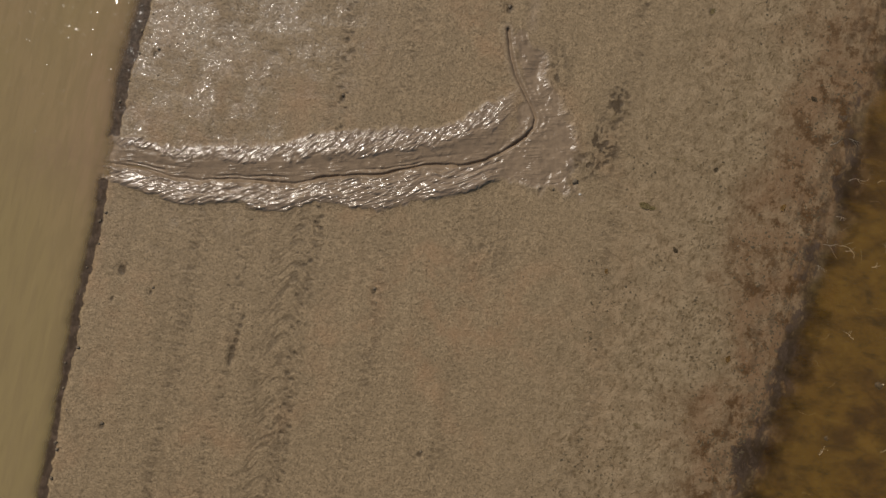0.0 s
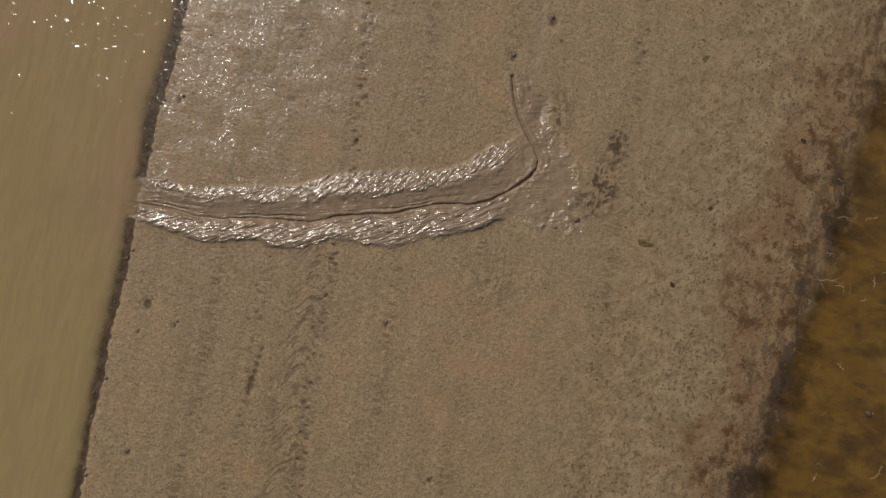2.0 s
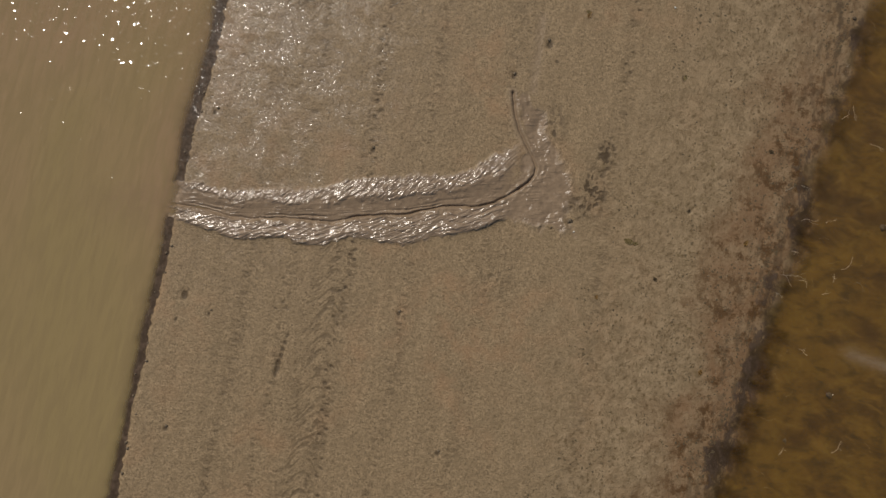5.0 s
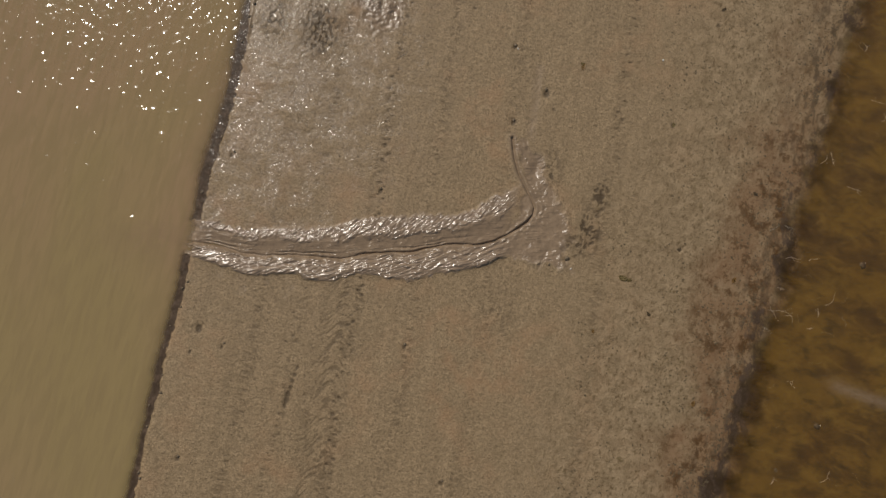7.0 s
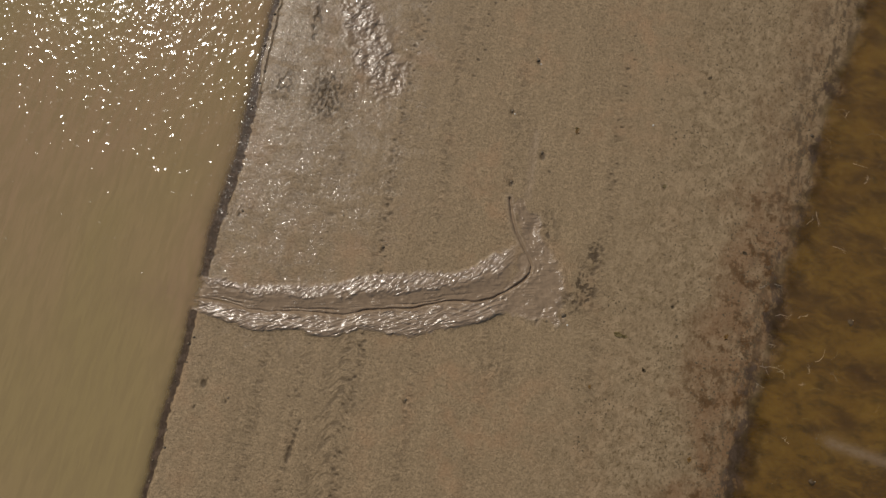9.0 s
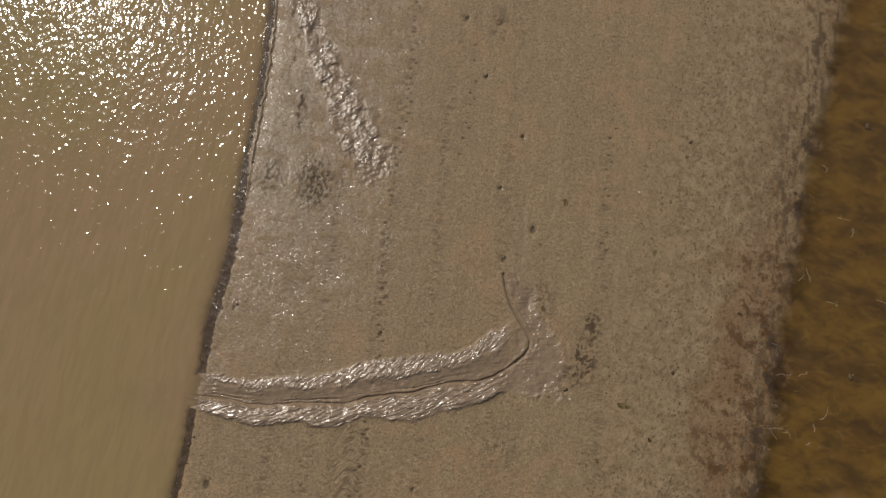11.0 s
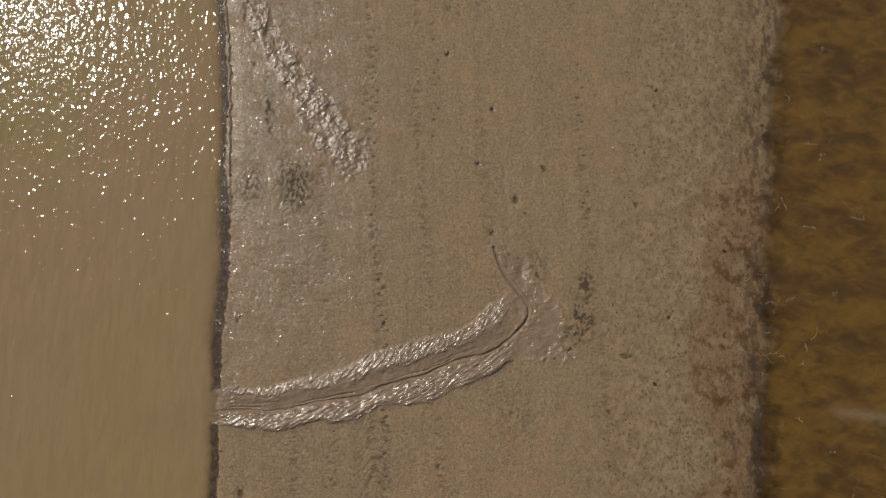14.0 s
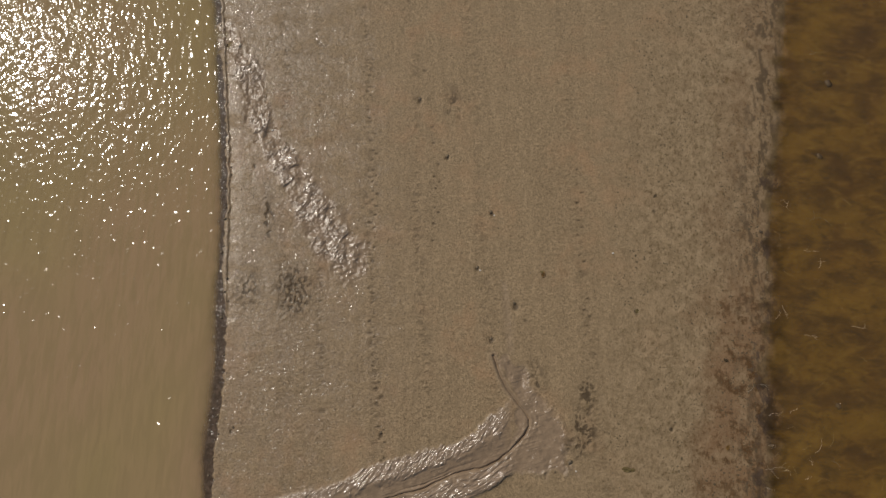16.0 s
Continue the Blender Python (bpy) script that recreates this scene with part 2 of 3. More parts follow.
def plain_material(name, dark, light, rough=0.6, scale=30.0, lift=0.002):
    m = Nodes(name)
    n = m.noise(scale, 4.0, 0.65)
    return m.set(Base_Color=m.mix(m.ramp(n, 0.3, 0.7), dark, light), Roughness=rough, Normal=m.bump(m.math("MULTIPLY", n, lift)))


MUD_DARK, MUD_LIGHT, MUD_SPECK = (0.222, 0.153, 0.081), (0.338, 0.236, 0.129), (0.112, 0.074, 0.037)
MUD_ORANGE, MUD_WET, MUD_PALE = (0.378, 0.202, 0.098), (0.196, 0.138, 0.092), (0.352, 0.253, 0.145)
ALGAE_DARK, RUST, RUST_DARK = (0.104, 0.065, 0.026), (0.192, 0.107, 0.050), (0.086, 0.041, 0.011)
ALGAE_GREEN = (0.110, 0.074, 0.022)
DAMP_SHADE, SLICK_A, SLICK_B = (0.066, 0.042, 0.020), (0.217, 0.151, 0.095), (0.265, 0.186, 0.116)
EDGE_A, EDGE_B = (0.050, 0.032, 0.019), (0.096, 0.063, 0.041)
BED_PALE = (0.150, 0.112, 0.078)
BED_DARK, BED_OCHRE, BED_TAN, BED_BLACK = (0.051, 0.026, 0.004), (0.094, 0.053, 0.006), (0.122, 0.075, 0.012), (0.019, 0.011, 0.004)
WATER_RIPPLE_SHADE = (0.236, 0.168, 0.080)
WATER_A, WATER_B, WATER_PLUME = (0.264, 0.192, 0.086), (0.282, 0.187, 0.099), (0.245, 0.160, 0.090)
MUD, RIVER, POOL = mud_material(), river_material(), pool_material()

# ---- plan ----
SHORE_Y = (-30, -6.9, -5.4, -3.9, -2.8, -1.6, -0.4, 1.3, 3.1, 4.6, 6.5, 9.0, 12.5, 15.6, 40)
SHORE_X = (-8.2, -7.40, -7.36, -7.32, -7.33, -7.31, -7.28, -7.26, -7.08, -6.88, -6.92, -6.93, -7.03, -7.23, -9.0)
POOL_Y = (-30, -4.3, -3.2, -2.2, -0.9, 0.5, 1.8, 3.0, 4.2, 5.8, 8.1, 10.3, 11.8, 13.2, 15.9, 40)
POOL_X = (5.0, 7.75, 7.95, 8.2, 8.35, 8.5, 8.75, 8.95, 9.05, 9.45, 9.85, 10.25, 10.7, 10.9, 11.5, 16.5)
TRAIL_C = ((-9.0, 0.45), (-7.34, 0.52), (-6.88, 0.54), (-6.32, 0.51), (-5.80, 0.45), (-5.31, 0.47), (-4.66, 0.61), (-4.17, 0.66), (-3.68, 0.68), (-3.19, 0.72), (-2.73, 0.91),
           (-2.27, 1.05), (-1.79, 1.16), (-1.34, 1.21), (-0.76, 1.44), (-0.41, 1.59), (0.31, 1.71), (0.78, 1.86), (1.13, 2.04), (1.46, 2.32), (1.79, 2.62))
TRAIL_U = ((-9.0, 1.0), (-7.44, 1.08), (-6.78, 1.20), (-6.05, 1.05), (-5.47, 1.19), (-5.00, 1.33), (-4.07, 1.40), (-3.49, 1.62), (-2.92, 1.91), (-1.95, 2.09), (-1.16, 2.31),
           (-0.42, 2.38), (-0.01, 2.54), (0.38, 2.83), (0.82, 3.19), (1.33, 3.56), (1.7, 4.0))
TRAIL_L = ((-9.0, 0.1), (-7.40, 0.11), (-6.83, 0.05), (-6.25, -0.06), (-5.62, -0.14), (-4.90, -0.02), (-4.40, 0.12), (-3.92, 0.00), (-3.42, 0.02), (-2.87, 0.31), (-2.46, 0.45),
           (-2.15, 0.44), (-1.83, 0.39), (-1.34, 0.42), (-0.93, 0.55), (-0.59, 0.74), (-0.09, 0.85), (0.66, 1.14), (1.26, 1.48), (1.77, 1.81))
TAIL = ((0.78, 1.86), (1.13, 2.04), (1.46, 2.32), (1.72, 2.56), (1.86, 2.80), (1.87, 3.0), (1.73, 3.25), (1.49, 3.59), (1.28, 3.90), (1.11, 4.30), (0.96, 4.86))
WEDGE = ((1.05, 1.45), (1.9, 1.55), (2.75, 1.55), (3.0, 2.2), (2.6, 3.05), (2.1, 3.75), (1.75, 4.5), (1.35, 4.95), (1.15, 4.6), (1.4, 4.0), (1.5, 3.0))
SLIDE = ((-3.3, 7.9), (-4.2, 9.3), (-4.8, 10.4), (-5.1, 10.95), (-5.7, 11.9), (-5.95, 12.6), (-6.2, 13.6), (-6.55, 14.6), (-7.2, 15.8))
RIVER_Z, POOL_Z = -0.055, -0.060

rng = np.random.default_rng(7)
LATTICE = rng.random((256, 256))


def vnoise(x, y, scale, seed=0):
    """Smooth lattice noise, -1 to 1, with cells 1/scale metres wide."""
    x, y = x * scale + 37.3 * seed + 1000, y * scale + 91.7 * seed + 1000
    i, j = np.floor(x).astype(int), np.floor(y).astype(int)
    u, v = x - i, y - j
    u, v = u * u * u * (u * (u * 6 - 15) + 10), v * v * v * (v * (v * 6 - 15) + 10)
    i, j, k, l = i & 255, j & 255, (i + 1) & 255, (j + 1) & 255
    a = LATTICE[i, j] * (1 - u) + LATTICE[k, j] * u
    b = LATTICE[i, l] * (1 - u) + LATTICE[k, l] * u
    return 2 * (a * (1 - v) + b * v) - 1


def fbm(x, y, scale, octaves=3, seed=0):
    total, amp = 0.0, 1.0
    for o in range(octaves):
        total = total + amp * vnoise(x, y, scale * 2.03 ** o, seed + o)
        amp *= 0.5
    return total


def step(lo, hi, v):
    t = np.clip((v - lo) / (hi - lo), 0, 1)
    return t * t * (3 - 2 * t)


def bell(v, width):
    return np.exp(-(v / width) ** 2)


def smooth_line(v, at, values):
    """Interpolates a line through knots with rounded bends."""
    return (np.interp(v - 0.18, at, values) + np.interp(v, at, values) * 2 + np.interp(v + 0.18, at, values)) / 4


def along(v, knots):
    """The same for a line given as pairs."""
    return smooth_line(v, [k[0] for k in knots], [k[1] for k in knots])


def near_line(x, y, line):
    """Distance to a polyline and how far along it, 0 to 1."""
    best, share = np.full(x.shape, 1e9), np.zeros(x.shape)
    n = len(line) - 1
    for k in range(n):
        (ax, ay), (bx, by) = line[k], line[k + 1]
        t = np.clip(((x - ax) * (bx - ax) + (y - ay) * (by - ay)) / ((bx - ax) ** 2 + (by - ay) ** 2), 0, 1)
        d = np.hypot(x - ax - t * (bx - ax), y - ay - t * (by - ay))
        closer = d < best
        best, share = np.where(closer, d, best), np.where(closer, (k + t) / n, share)
    return best, share


def inside(x, y, ring):
    """Signed distance to a closed ring, positive within."""
    d, _ = near_line(x, y, (*ring, ring[0]))
    odd = np.zeros(x.shape, bool)
    for (ax, ay), (bx, by) in zip(ring, (*ring[1:], ring[0])):
        cross = ((ay > y) != (by > y)) & (x < (bx - ax) * (y - ay) / (by - ay + 1e-12) + ax)
        odd ^= cross
    return np.where(odd, d, -d)


def shore_x(y):
    return smooth_line(y, SHORE_Y, SHORE_X) + 0.04 * vnoise(y, 0 * y, 0.9, 3) + 0.012 * vnoise(y, 0 * y, 5.5, 4)


def pool_x(y):
    return smooth_line(y, POOL_Y, POOL_X) + 0.08 * vnoise(y, 0 * y, 0.7, 5)


def relief(x, y):
    """Height of the bank and the masks of its surface at each place."""
    wob = fbm(x, y, 3.0, 3, 11)
    d = x - shore_x(y) + 0.03 * fbm(x, y, 5.0, 4, 12)
    e = x - pool_x(y) + 0.10 * fbm(x, y, 2.5, 3, 14)
    z = 0.010 * fbm(x, y, 0.5, 2, 15) + 0.004 * fbm(x, y * 0.6, 6.0, 2, 16)
    # rows of scour dimples parallel to the shore, their hollows coloured darker
    rows = 0.0
    for row_x, wide, deep in ((-2.55, 0.22, 0.45), (-1.05, 0.25, 0.40), (-5.2, 0.25, 0.45), (3.9, 0.3, 0.32), (-4.1, 0.2, 0.45), (0.9, 0.3, 0.3)):
        rows = rows + deep * bell(x - row_x - 0.16 * vnoise(y, 0 * y, 0.4, 21), 0.7 * wide) * step(-0.7, 0.5, vnoise(x, y, 0.6, 20) + 0.4)
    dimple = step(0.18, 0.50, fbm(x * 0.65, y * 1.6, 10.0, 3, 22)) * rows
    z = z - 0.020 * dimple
    damp_shade = np.clip(1.15 * dimple, 0, 0.7)
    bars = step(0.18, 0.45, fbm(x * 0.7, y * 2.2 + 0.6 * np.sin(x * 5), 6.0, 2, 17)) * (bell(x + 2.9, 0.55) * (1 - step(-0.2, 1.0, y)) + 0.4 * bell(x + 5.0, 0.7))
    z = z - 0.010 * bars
    damp_shade = np.maximum(damp_shade, 0.5 * bars)
    # low scarp at the water's edge
    d = np.where(d < 0.06, 0.06 + (d - 0.06) / np.interp(y, (-3, -1, 1.5, 3, 6, 8), (0.72, 0.70, 0.62, 0.95, 0.95, 0.72)), d)
    z = np.where(d < 0.1, z * step(-0.25, 0.1, d) - 0.050 * (1 - step(-0.33, 0.06, d)) - 0.16 * np.clip(-0.30 - d, 0, 12), z)
    z = z - 0.048 * (1 - step(0.0, 0.40, d)) * step(-0.05, 0.05, d) * step(5.8, 8.0, y + wob)
    z = z + 0.007 * fbm(x, y, 6.0, 2, 23) * bell(d + 0.08, 0.20)
    edge = step(-0.9, -0.5, d) * (1 - step(-0.06, 0.08, d + 0.07 + 0.06 * step(6.5, 8.5, y) + 0.13 * vnoise(x, y, 0.8, 24) + 0.04 * vnoise(x, y, 7.0, 25)))
    wet = (1 - step(0.6, 7.5, d)) ** 0.8 * (0.75 + 0.25 * np.clip(wob, -1, 1))
    wet = wet * step(-4.0, 6.0, y + 0.8 * wob)
    # the pool's rim and bed
    even = x - pool_x(y)
    z = np.where(even > -1.0, z - 0.105 * step(-0.7, 0.8, even) - 0.05 * step(0.3, 3.0, even) + 0.005 * fbm(x, y, 2.2, 3, 25) * step(-0.7, 0.3, even), z)
    pool = step(-0.30, 0.40, e + 0.16 * fbm(x, y, 2.6, 5, 26))
    rim = step(-1.05, 0.15, e + 0.28 * fbm(x * 1.1, y * 0.6, 2.2, 3, 27)) * (1 - step(0.15, 0.85, e + 0.22 * fbm(x, y, 2.9, 4, 30))) * (0.74 + 0.42 * fbm(x, y, 1.5, 4, 19)) * np.clip(1.1 - 0.05 * (y - 2), 0.5, 1)
    edge = np.maximum(edge, 0.9 * rim)
    dash = step(0.10, 0.55, fbm(x * 1.7, y * 0.6, 5.0, 3, 18)) * bell(e + 0.45, 0.65) * (0.55 + 0.35 * step(5.0, 9.0, y))
    damp_shade = np.maximum(damp_shade, dash)
    algae = step(-6.8, -2.6, e + 0.7 * fbm(x, y, 0.7, 3, 28)) * (1 - pool)
    rust = step(-2.3, -0.9, e + 0.6 * fbm(x, y, 0.8, 2, 29)) * (1 - pool) * (1 - 0.65 * step(5.0, 9.0, y))
    # belly slide, with its lower and upper smear
    c, u, l = (along(x, v) for v in (TRAIL_C, TRAIL_U, TRAIL_L))
    c = c + 0.012 * vnoise(x, 0 * x, 2.6, 31) + 0.006 * vnoise(x, 0 * x, 7.0, 50)
    u = u + 0.03 * vnoise(x, 0 * x, 3.1, 32) + 0.035 * vnoise(x, 0 * x, 8.0, 33)
    l = l + 0.03 * vnoise(x, 0 * x, 3.3, 34) + 0.025 * vnoise(x, 0 * x, 8.0, 35)
    up = y > c
    v = np.where(up, (y - c) / np.maximum(u - c, 0.1), (c - y) / np.maximum(c - l, 0.1))
    ends = step(-7.85, -7.25, x + 0.12 * wob) * (1 - step(1.0, 1.55, x))
    body = (1 - step(0.93, 1.06, v + 0.06 * fbm(x, y, 7.0, 2, 36))) * ends
    a = y - c
    herring = fbm((x + 0.9 * a) * 0.55, (a - 0.55 * x) * 1.5, 8.5, 2, 37)
    flow = fbm(x * 0.40, (y - 0.5 * (c + l) + 0.05 * np.sin(x * 5.2)) * 1.7, 8.0, 2, 38)
    inner = np.interp(x, (-7.3, -6.4, -5.0, -3.9, -1.9, -0.6, 0.2, 0.9), (0.72, 0.68, 0.60, 0.56, 0.45, 0.44, 0.56, 0.56))
    band_u = np.where(up, step(-0.08, 0.08, v - inner + 0.12 * fbm(x, y, 3.5, 3, 39)), 0) * body
    band_l = np.where(up, 0, step(0.10, 0.24, v + 0.14 * fbm(x, y, 3.0, 3, 40))) * body
    bank = 1 + 0.35 * vnoise(x, y, 1.3, 49)
    levee = np.where(up, np.interp(v, (0, 0.15, 0.34, 0.50, 0.75, 1.0, 1.06), (-0.024, -0.022, 0.004, 0.038, 0.024, 0.004, 0.0)),
                     np.interp(v, (0, 0.10, 0.5, 0.78, 0.92, 1.08, 1.25), (-0.026, -0.022, 0.020, 0.038, 0.028, 0.007, 0.0)))
    trough = levee * bank * ends * step(-0.25, 0.35, d) - 0.03 * body * (1 - step(-0.25, 0.35, d))
    a = a + 0.020 * fbm(x * 0.7, y, 4.0, 3, 59) * bell(a, 0.25)
    ragged = 0.62 + 0.38 * vnoise(x, 0 * x, 2.2, 55)
    groove = -0.080 * ragged * bell(a + 0.01, 0.030 + 0.010 * vnoise(x, 0 * x, 3.0, 56)) * ends
    groove = groove - 0.040 * bell(a - 0.085 - 0.03 * np.sin(x * 3.1), 0.022) * ends * step(0.0, 0.35, vnoise(x, 0 * x, 1.1, 57))
    groove = groove + 0.022 * bell(a + 0.085, 0.035) * ends * (0.6 + 0.4 * vnoise(x, 0 * x, 4.0, 58))
    groove = groove - 0.012 * bell(a - 0.20 - 0.06 * np.sin(x * 2.1), 0.03) * body * step(-0.1, 0.4, vnoise(x, y, 0.9, 48))
    groove = groove - 0.020 * bell(a + 0.27 + 0.07 * np.sin(x * 3.6 + 1), 0.03) * body * step(-0.2, 0.5, np.sin(x * 2.3))
    z = z * (1 - 0.8 * body * step(-0.1, 0.3, d)) + trough + groove + band_u * 0.007 * herring + band_l * (0.016 * flow + 0.003 * herring)
    slick = np.maximum(body, 0)
    # groove floors darkened in colour: wet mud plus the groove's own shade
    keep = np.maximum(bell(a + 0.005, 0.040) * ragged, 0.7 * bell(a - 0.085 - 0.03 * np.sin(x * 3.1), 0.024) * step(0.0, 0.35, vnoise(x, 0 * x, 1.1, 57))) * ends
    damp_shade = np.maximum(damp_shade, keep)
    # where the slide began: tail sweep and a smear of thin mud
    near = (x > -0.5) & (x < 4.6) & (y > 0.6) & (y < 6.6)
    bx, by = x[near], y[near]
    ring = inside(bx, by, WEDGE) + 0.12 * fbm(bx, by, 2.4, 3, 41)
    smear = step(-0.06, 0.10, ring)
    td, ta = near_line(bx, by, TAIL)
    thin = 1 - 0.20 * bell(ta - 0.72, 0.25)
    tail = -0.075 * bell(td, 0.034 * thin) * thin + 0.010 * bell(td - 0.10, 0.05) * thin
    curl = fbm(bx * 0.9 + by * 0.6, by * 0.7 - bx * 0.5, 5.5, 3, 42)
    z[near] += tail * np.maximum(step(1.2, 1.5, bx), step(3.0, 3.4, by)) + smear * (0.010 * curl - 0.010 + 0.007 * np.sin(td * 42 + 2 * curl) * bell(td, 0.30))
    # tail groove gets the same painted shade and wet mud colour
    damp_shade[near] = np.maximum(damp_shade[near], bell(td, 0.045))
    keep[near] = np.maximum(keep[near], bell(td, 0.045))
    fringe = bell(ring, 0.14) * step(1.5, 1.9, bx)
    z[near] += 0.016 * fringe * fbm(bx, by, 8.0, 2, 43) * step(-0.2, 0.5, fbm(bx, by, 1.8, 2, 46))
    band_u[near] = np.maximum(band_u[near], 0.8 * smear * step(0.0, 0.4, fbm(bx, by, 1.6, 3, 47)) * step(1.9, 2.4, bx))
    band_u[near] = np.maximum(band_u[near], 0.7 * fringe * step(-0.3, 0.4, fbm(bx, by, 2.5, 2, 45)))
    slick[near] = np.maximum(slick[near], np.maximum(smear * 0.95, 0.9 * bell(td, 0.10)))
    # pale grey streak along the pool's bed
    pale_streak = bell(near_line(x, y, ((10.75, -0.50), (11.4, -0.64), (12.3, -0.78), (13.2, -0.9)))[0], 0.15)
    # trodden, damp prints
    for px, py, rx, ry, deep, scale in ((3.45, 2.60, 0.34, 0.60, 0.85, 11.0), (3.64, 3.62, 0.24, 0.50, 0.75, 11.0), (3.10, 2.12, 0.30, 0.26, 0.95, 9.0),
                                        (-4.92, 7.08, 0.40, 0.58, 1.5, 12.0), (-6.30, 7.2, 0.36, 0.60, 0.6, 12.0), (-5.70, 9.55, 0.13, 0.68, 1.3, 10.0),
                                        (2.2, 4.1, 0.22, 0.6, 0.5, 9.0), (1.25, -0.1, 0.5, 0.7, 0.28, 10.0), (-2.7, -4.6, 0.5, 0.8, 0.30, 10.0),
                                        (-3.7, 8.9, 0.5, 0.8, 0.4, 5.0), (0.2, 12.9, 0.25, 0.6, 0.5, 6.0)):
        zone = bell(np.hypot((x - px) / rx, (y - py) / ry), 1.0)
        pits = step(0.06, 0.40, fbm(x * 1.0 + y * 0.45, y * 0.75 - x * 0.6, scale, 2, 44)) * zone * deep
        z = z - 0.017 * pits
        damp_shade = np.maximum(damp_shade, np.clip(1.8 * pits + 0.30 * zone * deep ** 2 * (1 + 0.5 * wob), 0, 1))
    # a small animal's line of paired pits, shallow and coloured darker
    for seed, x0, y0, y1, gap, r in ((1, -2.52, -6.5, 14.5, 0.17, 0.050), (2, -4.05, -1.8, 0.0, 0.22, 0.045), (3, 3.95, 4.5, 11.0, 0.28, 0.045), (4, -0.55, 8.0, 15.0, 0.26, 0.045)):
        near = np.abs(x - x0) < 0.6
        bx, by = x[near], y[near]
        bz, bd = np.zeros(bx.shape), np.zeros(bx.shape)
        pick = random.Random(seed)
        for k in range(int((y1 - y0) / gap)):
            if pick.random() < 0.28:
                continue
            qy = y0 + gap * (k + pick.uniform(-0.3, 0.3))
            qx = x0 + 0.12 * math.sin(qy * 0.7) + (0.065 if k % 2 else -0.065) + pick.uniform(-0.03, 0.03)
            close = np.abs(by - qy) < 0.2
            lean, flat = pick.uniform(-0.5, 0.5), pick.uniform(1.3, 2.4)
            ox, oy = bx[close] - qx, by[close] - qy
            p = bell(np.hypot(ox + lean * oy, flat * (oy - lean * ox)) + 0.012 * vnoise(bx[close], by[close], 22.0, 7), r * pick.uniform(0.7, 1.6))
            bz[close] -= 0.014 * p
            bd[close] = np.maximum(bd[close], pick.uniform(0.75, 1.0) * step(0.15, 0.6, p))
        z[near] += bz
        damp_shade[near] = np.maximum(damp_shade[near], bd)
    # single holes and the cracked line, inner shade and damp put into the colour
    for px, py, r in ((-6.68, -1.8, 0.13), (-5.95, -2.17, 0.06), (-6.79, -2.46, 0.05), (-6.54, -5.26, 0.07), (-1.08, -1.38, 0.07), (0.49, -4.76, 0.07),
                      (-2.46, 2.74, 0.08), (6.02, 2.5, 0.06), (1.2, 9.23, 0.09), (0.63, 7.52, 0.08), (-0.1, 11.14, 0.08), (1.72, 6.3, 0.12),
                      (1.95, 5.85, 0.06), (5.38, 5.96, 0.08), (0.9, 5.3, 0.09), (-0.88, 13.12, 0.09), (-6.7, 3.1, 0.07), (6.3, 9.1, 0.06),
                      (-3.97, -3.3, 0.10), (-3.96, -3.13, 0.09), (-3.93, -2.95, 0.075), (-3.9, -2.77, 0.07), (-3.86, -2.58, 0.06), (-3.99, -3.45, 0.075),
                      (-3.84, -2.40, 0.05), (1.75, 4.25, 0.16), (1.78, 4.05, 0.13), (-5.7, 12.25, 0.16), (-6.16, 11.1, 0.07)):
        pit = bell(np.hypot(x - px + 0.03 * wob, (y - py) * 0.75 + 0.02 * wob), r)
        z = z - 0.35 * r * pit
        damp_shade = np.maximum(damp_shade, 0.9 * step(0.40, 0.75, pit))
    # a second, older slide that leads out of the river
    near = (x > -8.2) & (x < -1.8) & (y > 5.8) & (y < 16.6)
    bx, by = x[near], y[near]
    sd, sa = near_line(bx, by, SLIDE)
    wide = 0.50 - 0.22 * sa
    churn = 1 - step(wide * 0.8, wide * 1.5, sd + 0.18 * fbm(bx, by, 2.2, 3, 51))
    z[near] += churn * (0.028 * fbm(bx, by, 5.0, 3, 52) - 0.010) - 0.022 * bell(sd + 0.12 * fbm(bx, by, 1.6, 3, 53), 0.09) * step(0.15, 0.4, sa) * (0.6 + 0.5 * vnoise(bx, by, 1.3, 60)) + 0.014 * bell(sd - 0.22 + 0.16 * fbm(bx, by, 2.5, 3, 54), 0.10) * step(0.1, 0.3, sa)
    slick[near] = np.maximum(slick[near], 0.75 * churn)
    band_u[near] = np.maximum(band_u[near], 0.95 * churn * step(-0.3, 0.3, fbm(bx, by, 1.7, 3, 61)))
    wet[near] = np.maximum(wet[near], churn)
    # drag marks and the faint older track above the sweep
    for line, w, deep in ((((1.45, 5.0), (1.45, 5.8), (1.42, 7.0)), 0.10, 0.006), (((2.38, 1.85), (2.22, 1.32)), 0.05, 0.016), (((2.80, 1.95), (2.95, 1.6), (3.16, 1.38)), 0.06, 0.018), (((2.6, 2.6), (2.9, 2.3), (3.1, 2.25)), 0.05, 0.014), (((-6.4, 14.2), (-6.35, 13.2), (-6.45, 12.6)), 0.07, 0.03)):
        q, _ = near_line(x, y, line)
        z = z - deep * bell(q, w)
        slick = np.maximum(slick, 0.4 * bell(q, w * 1.2))
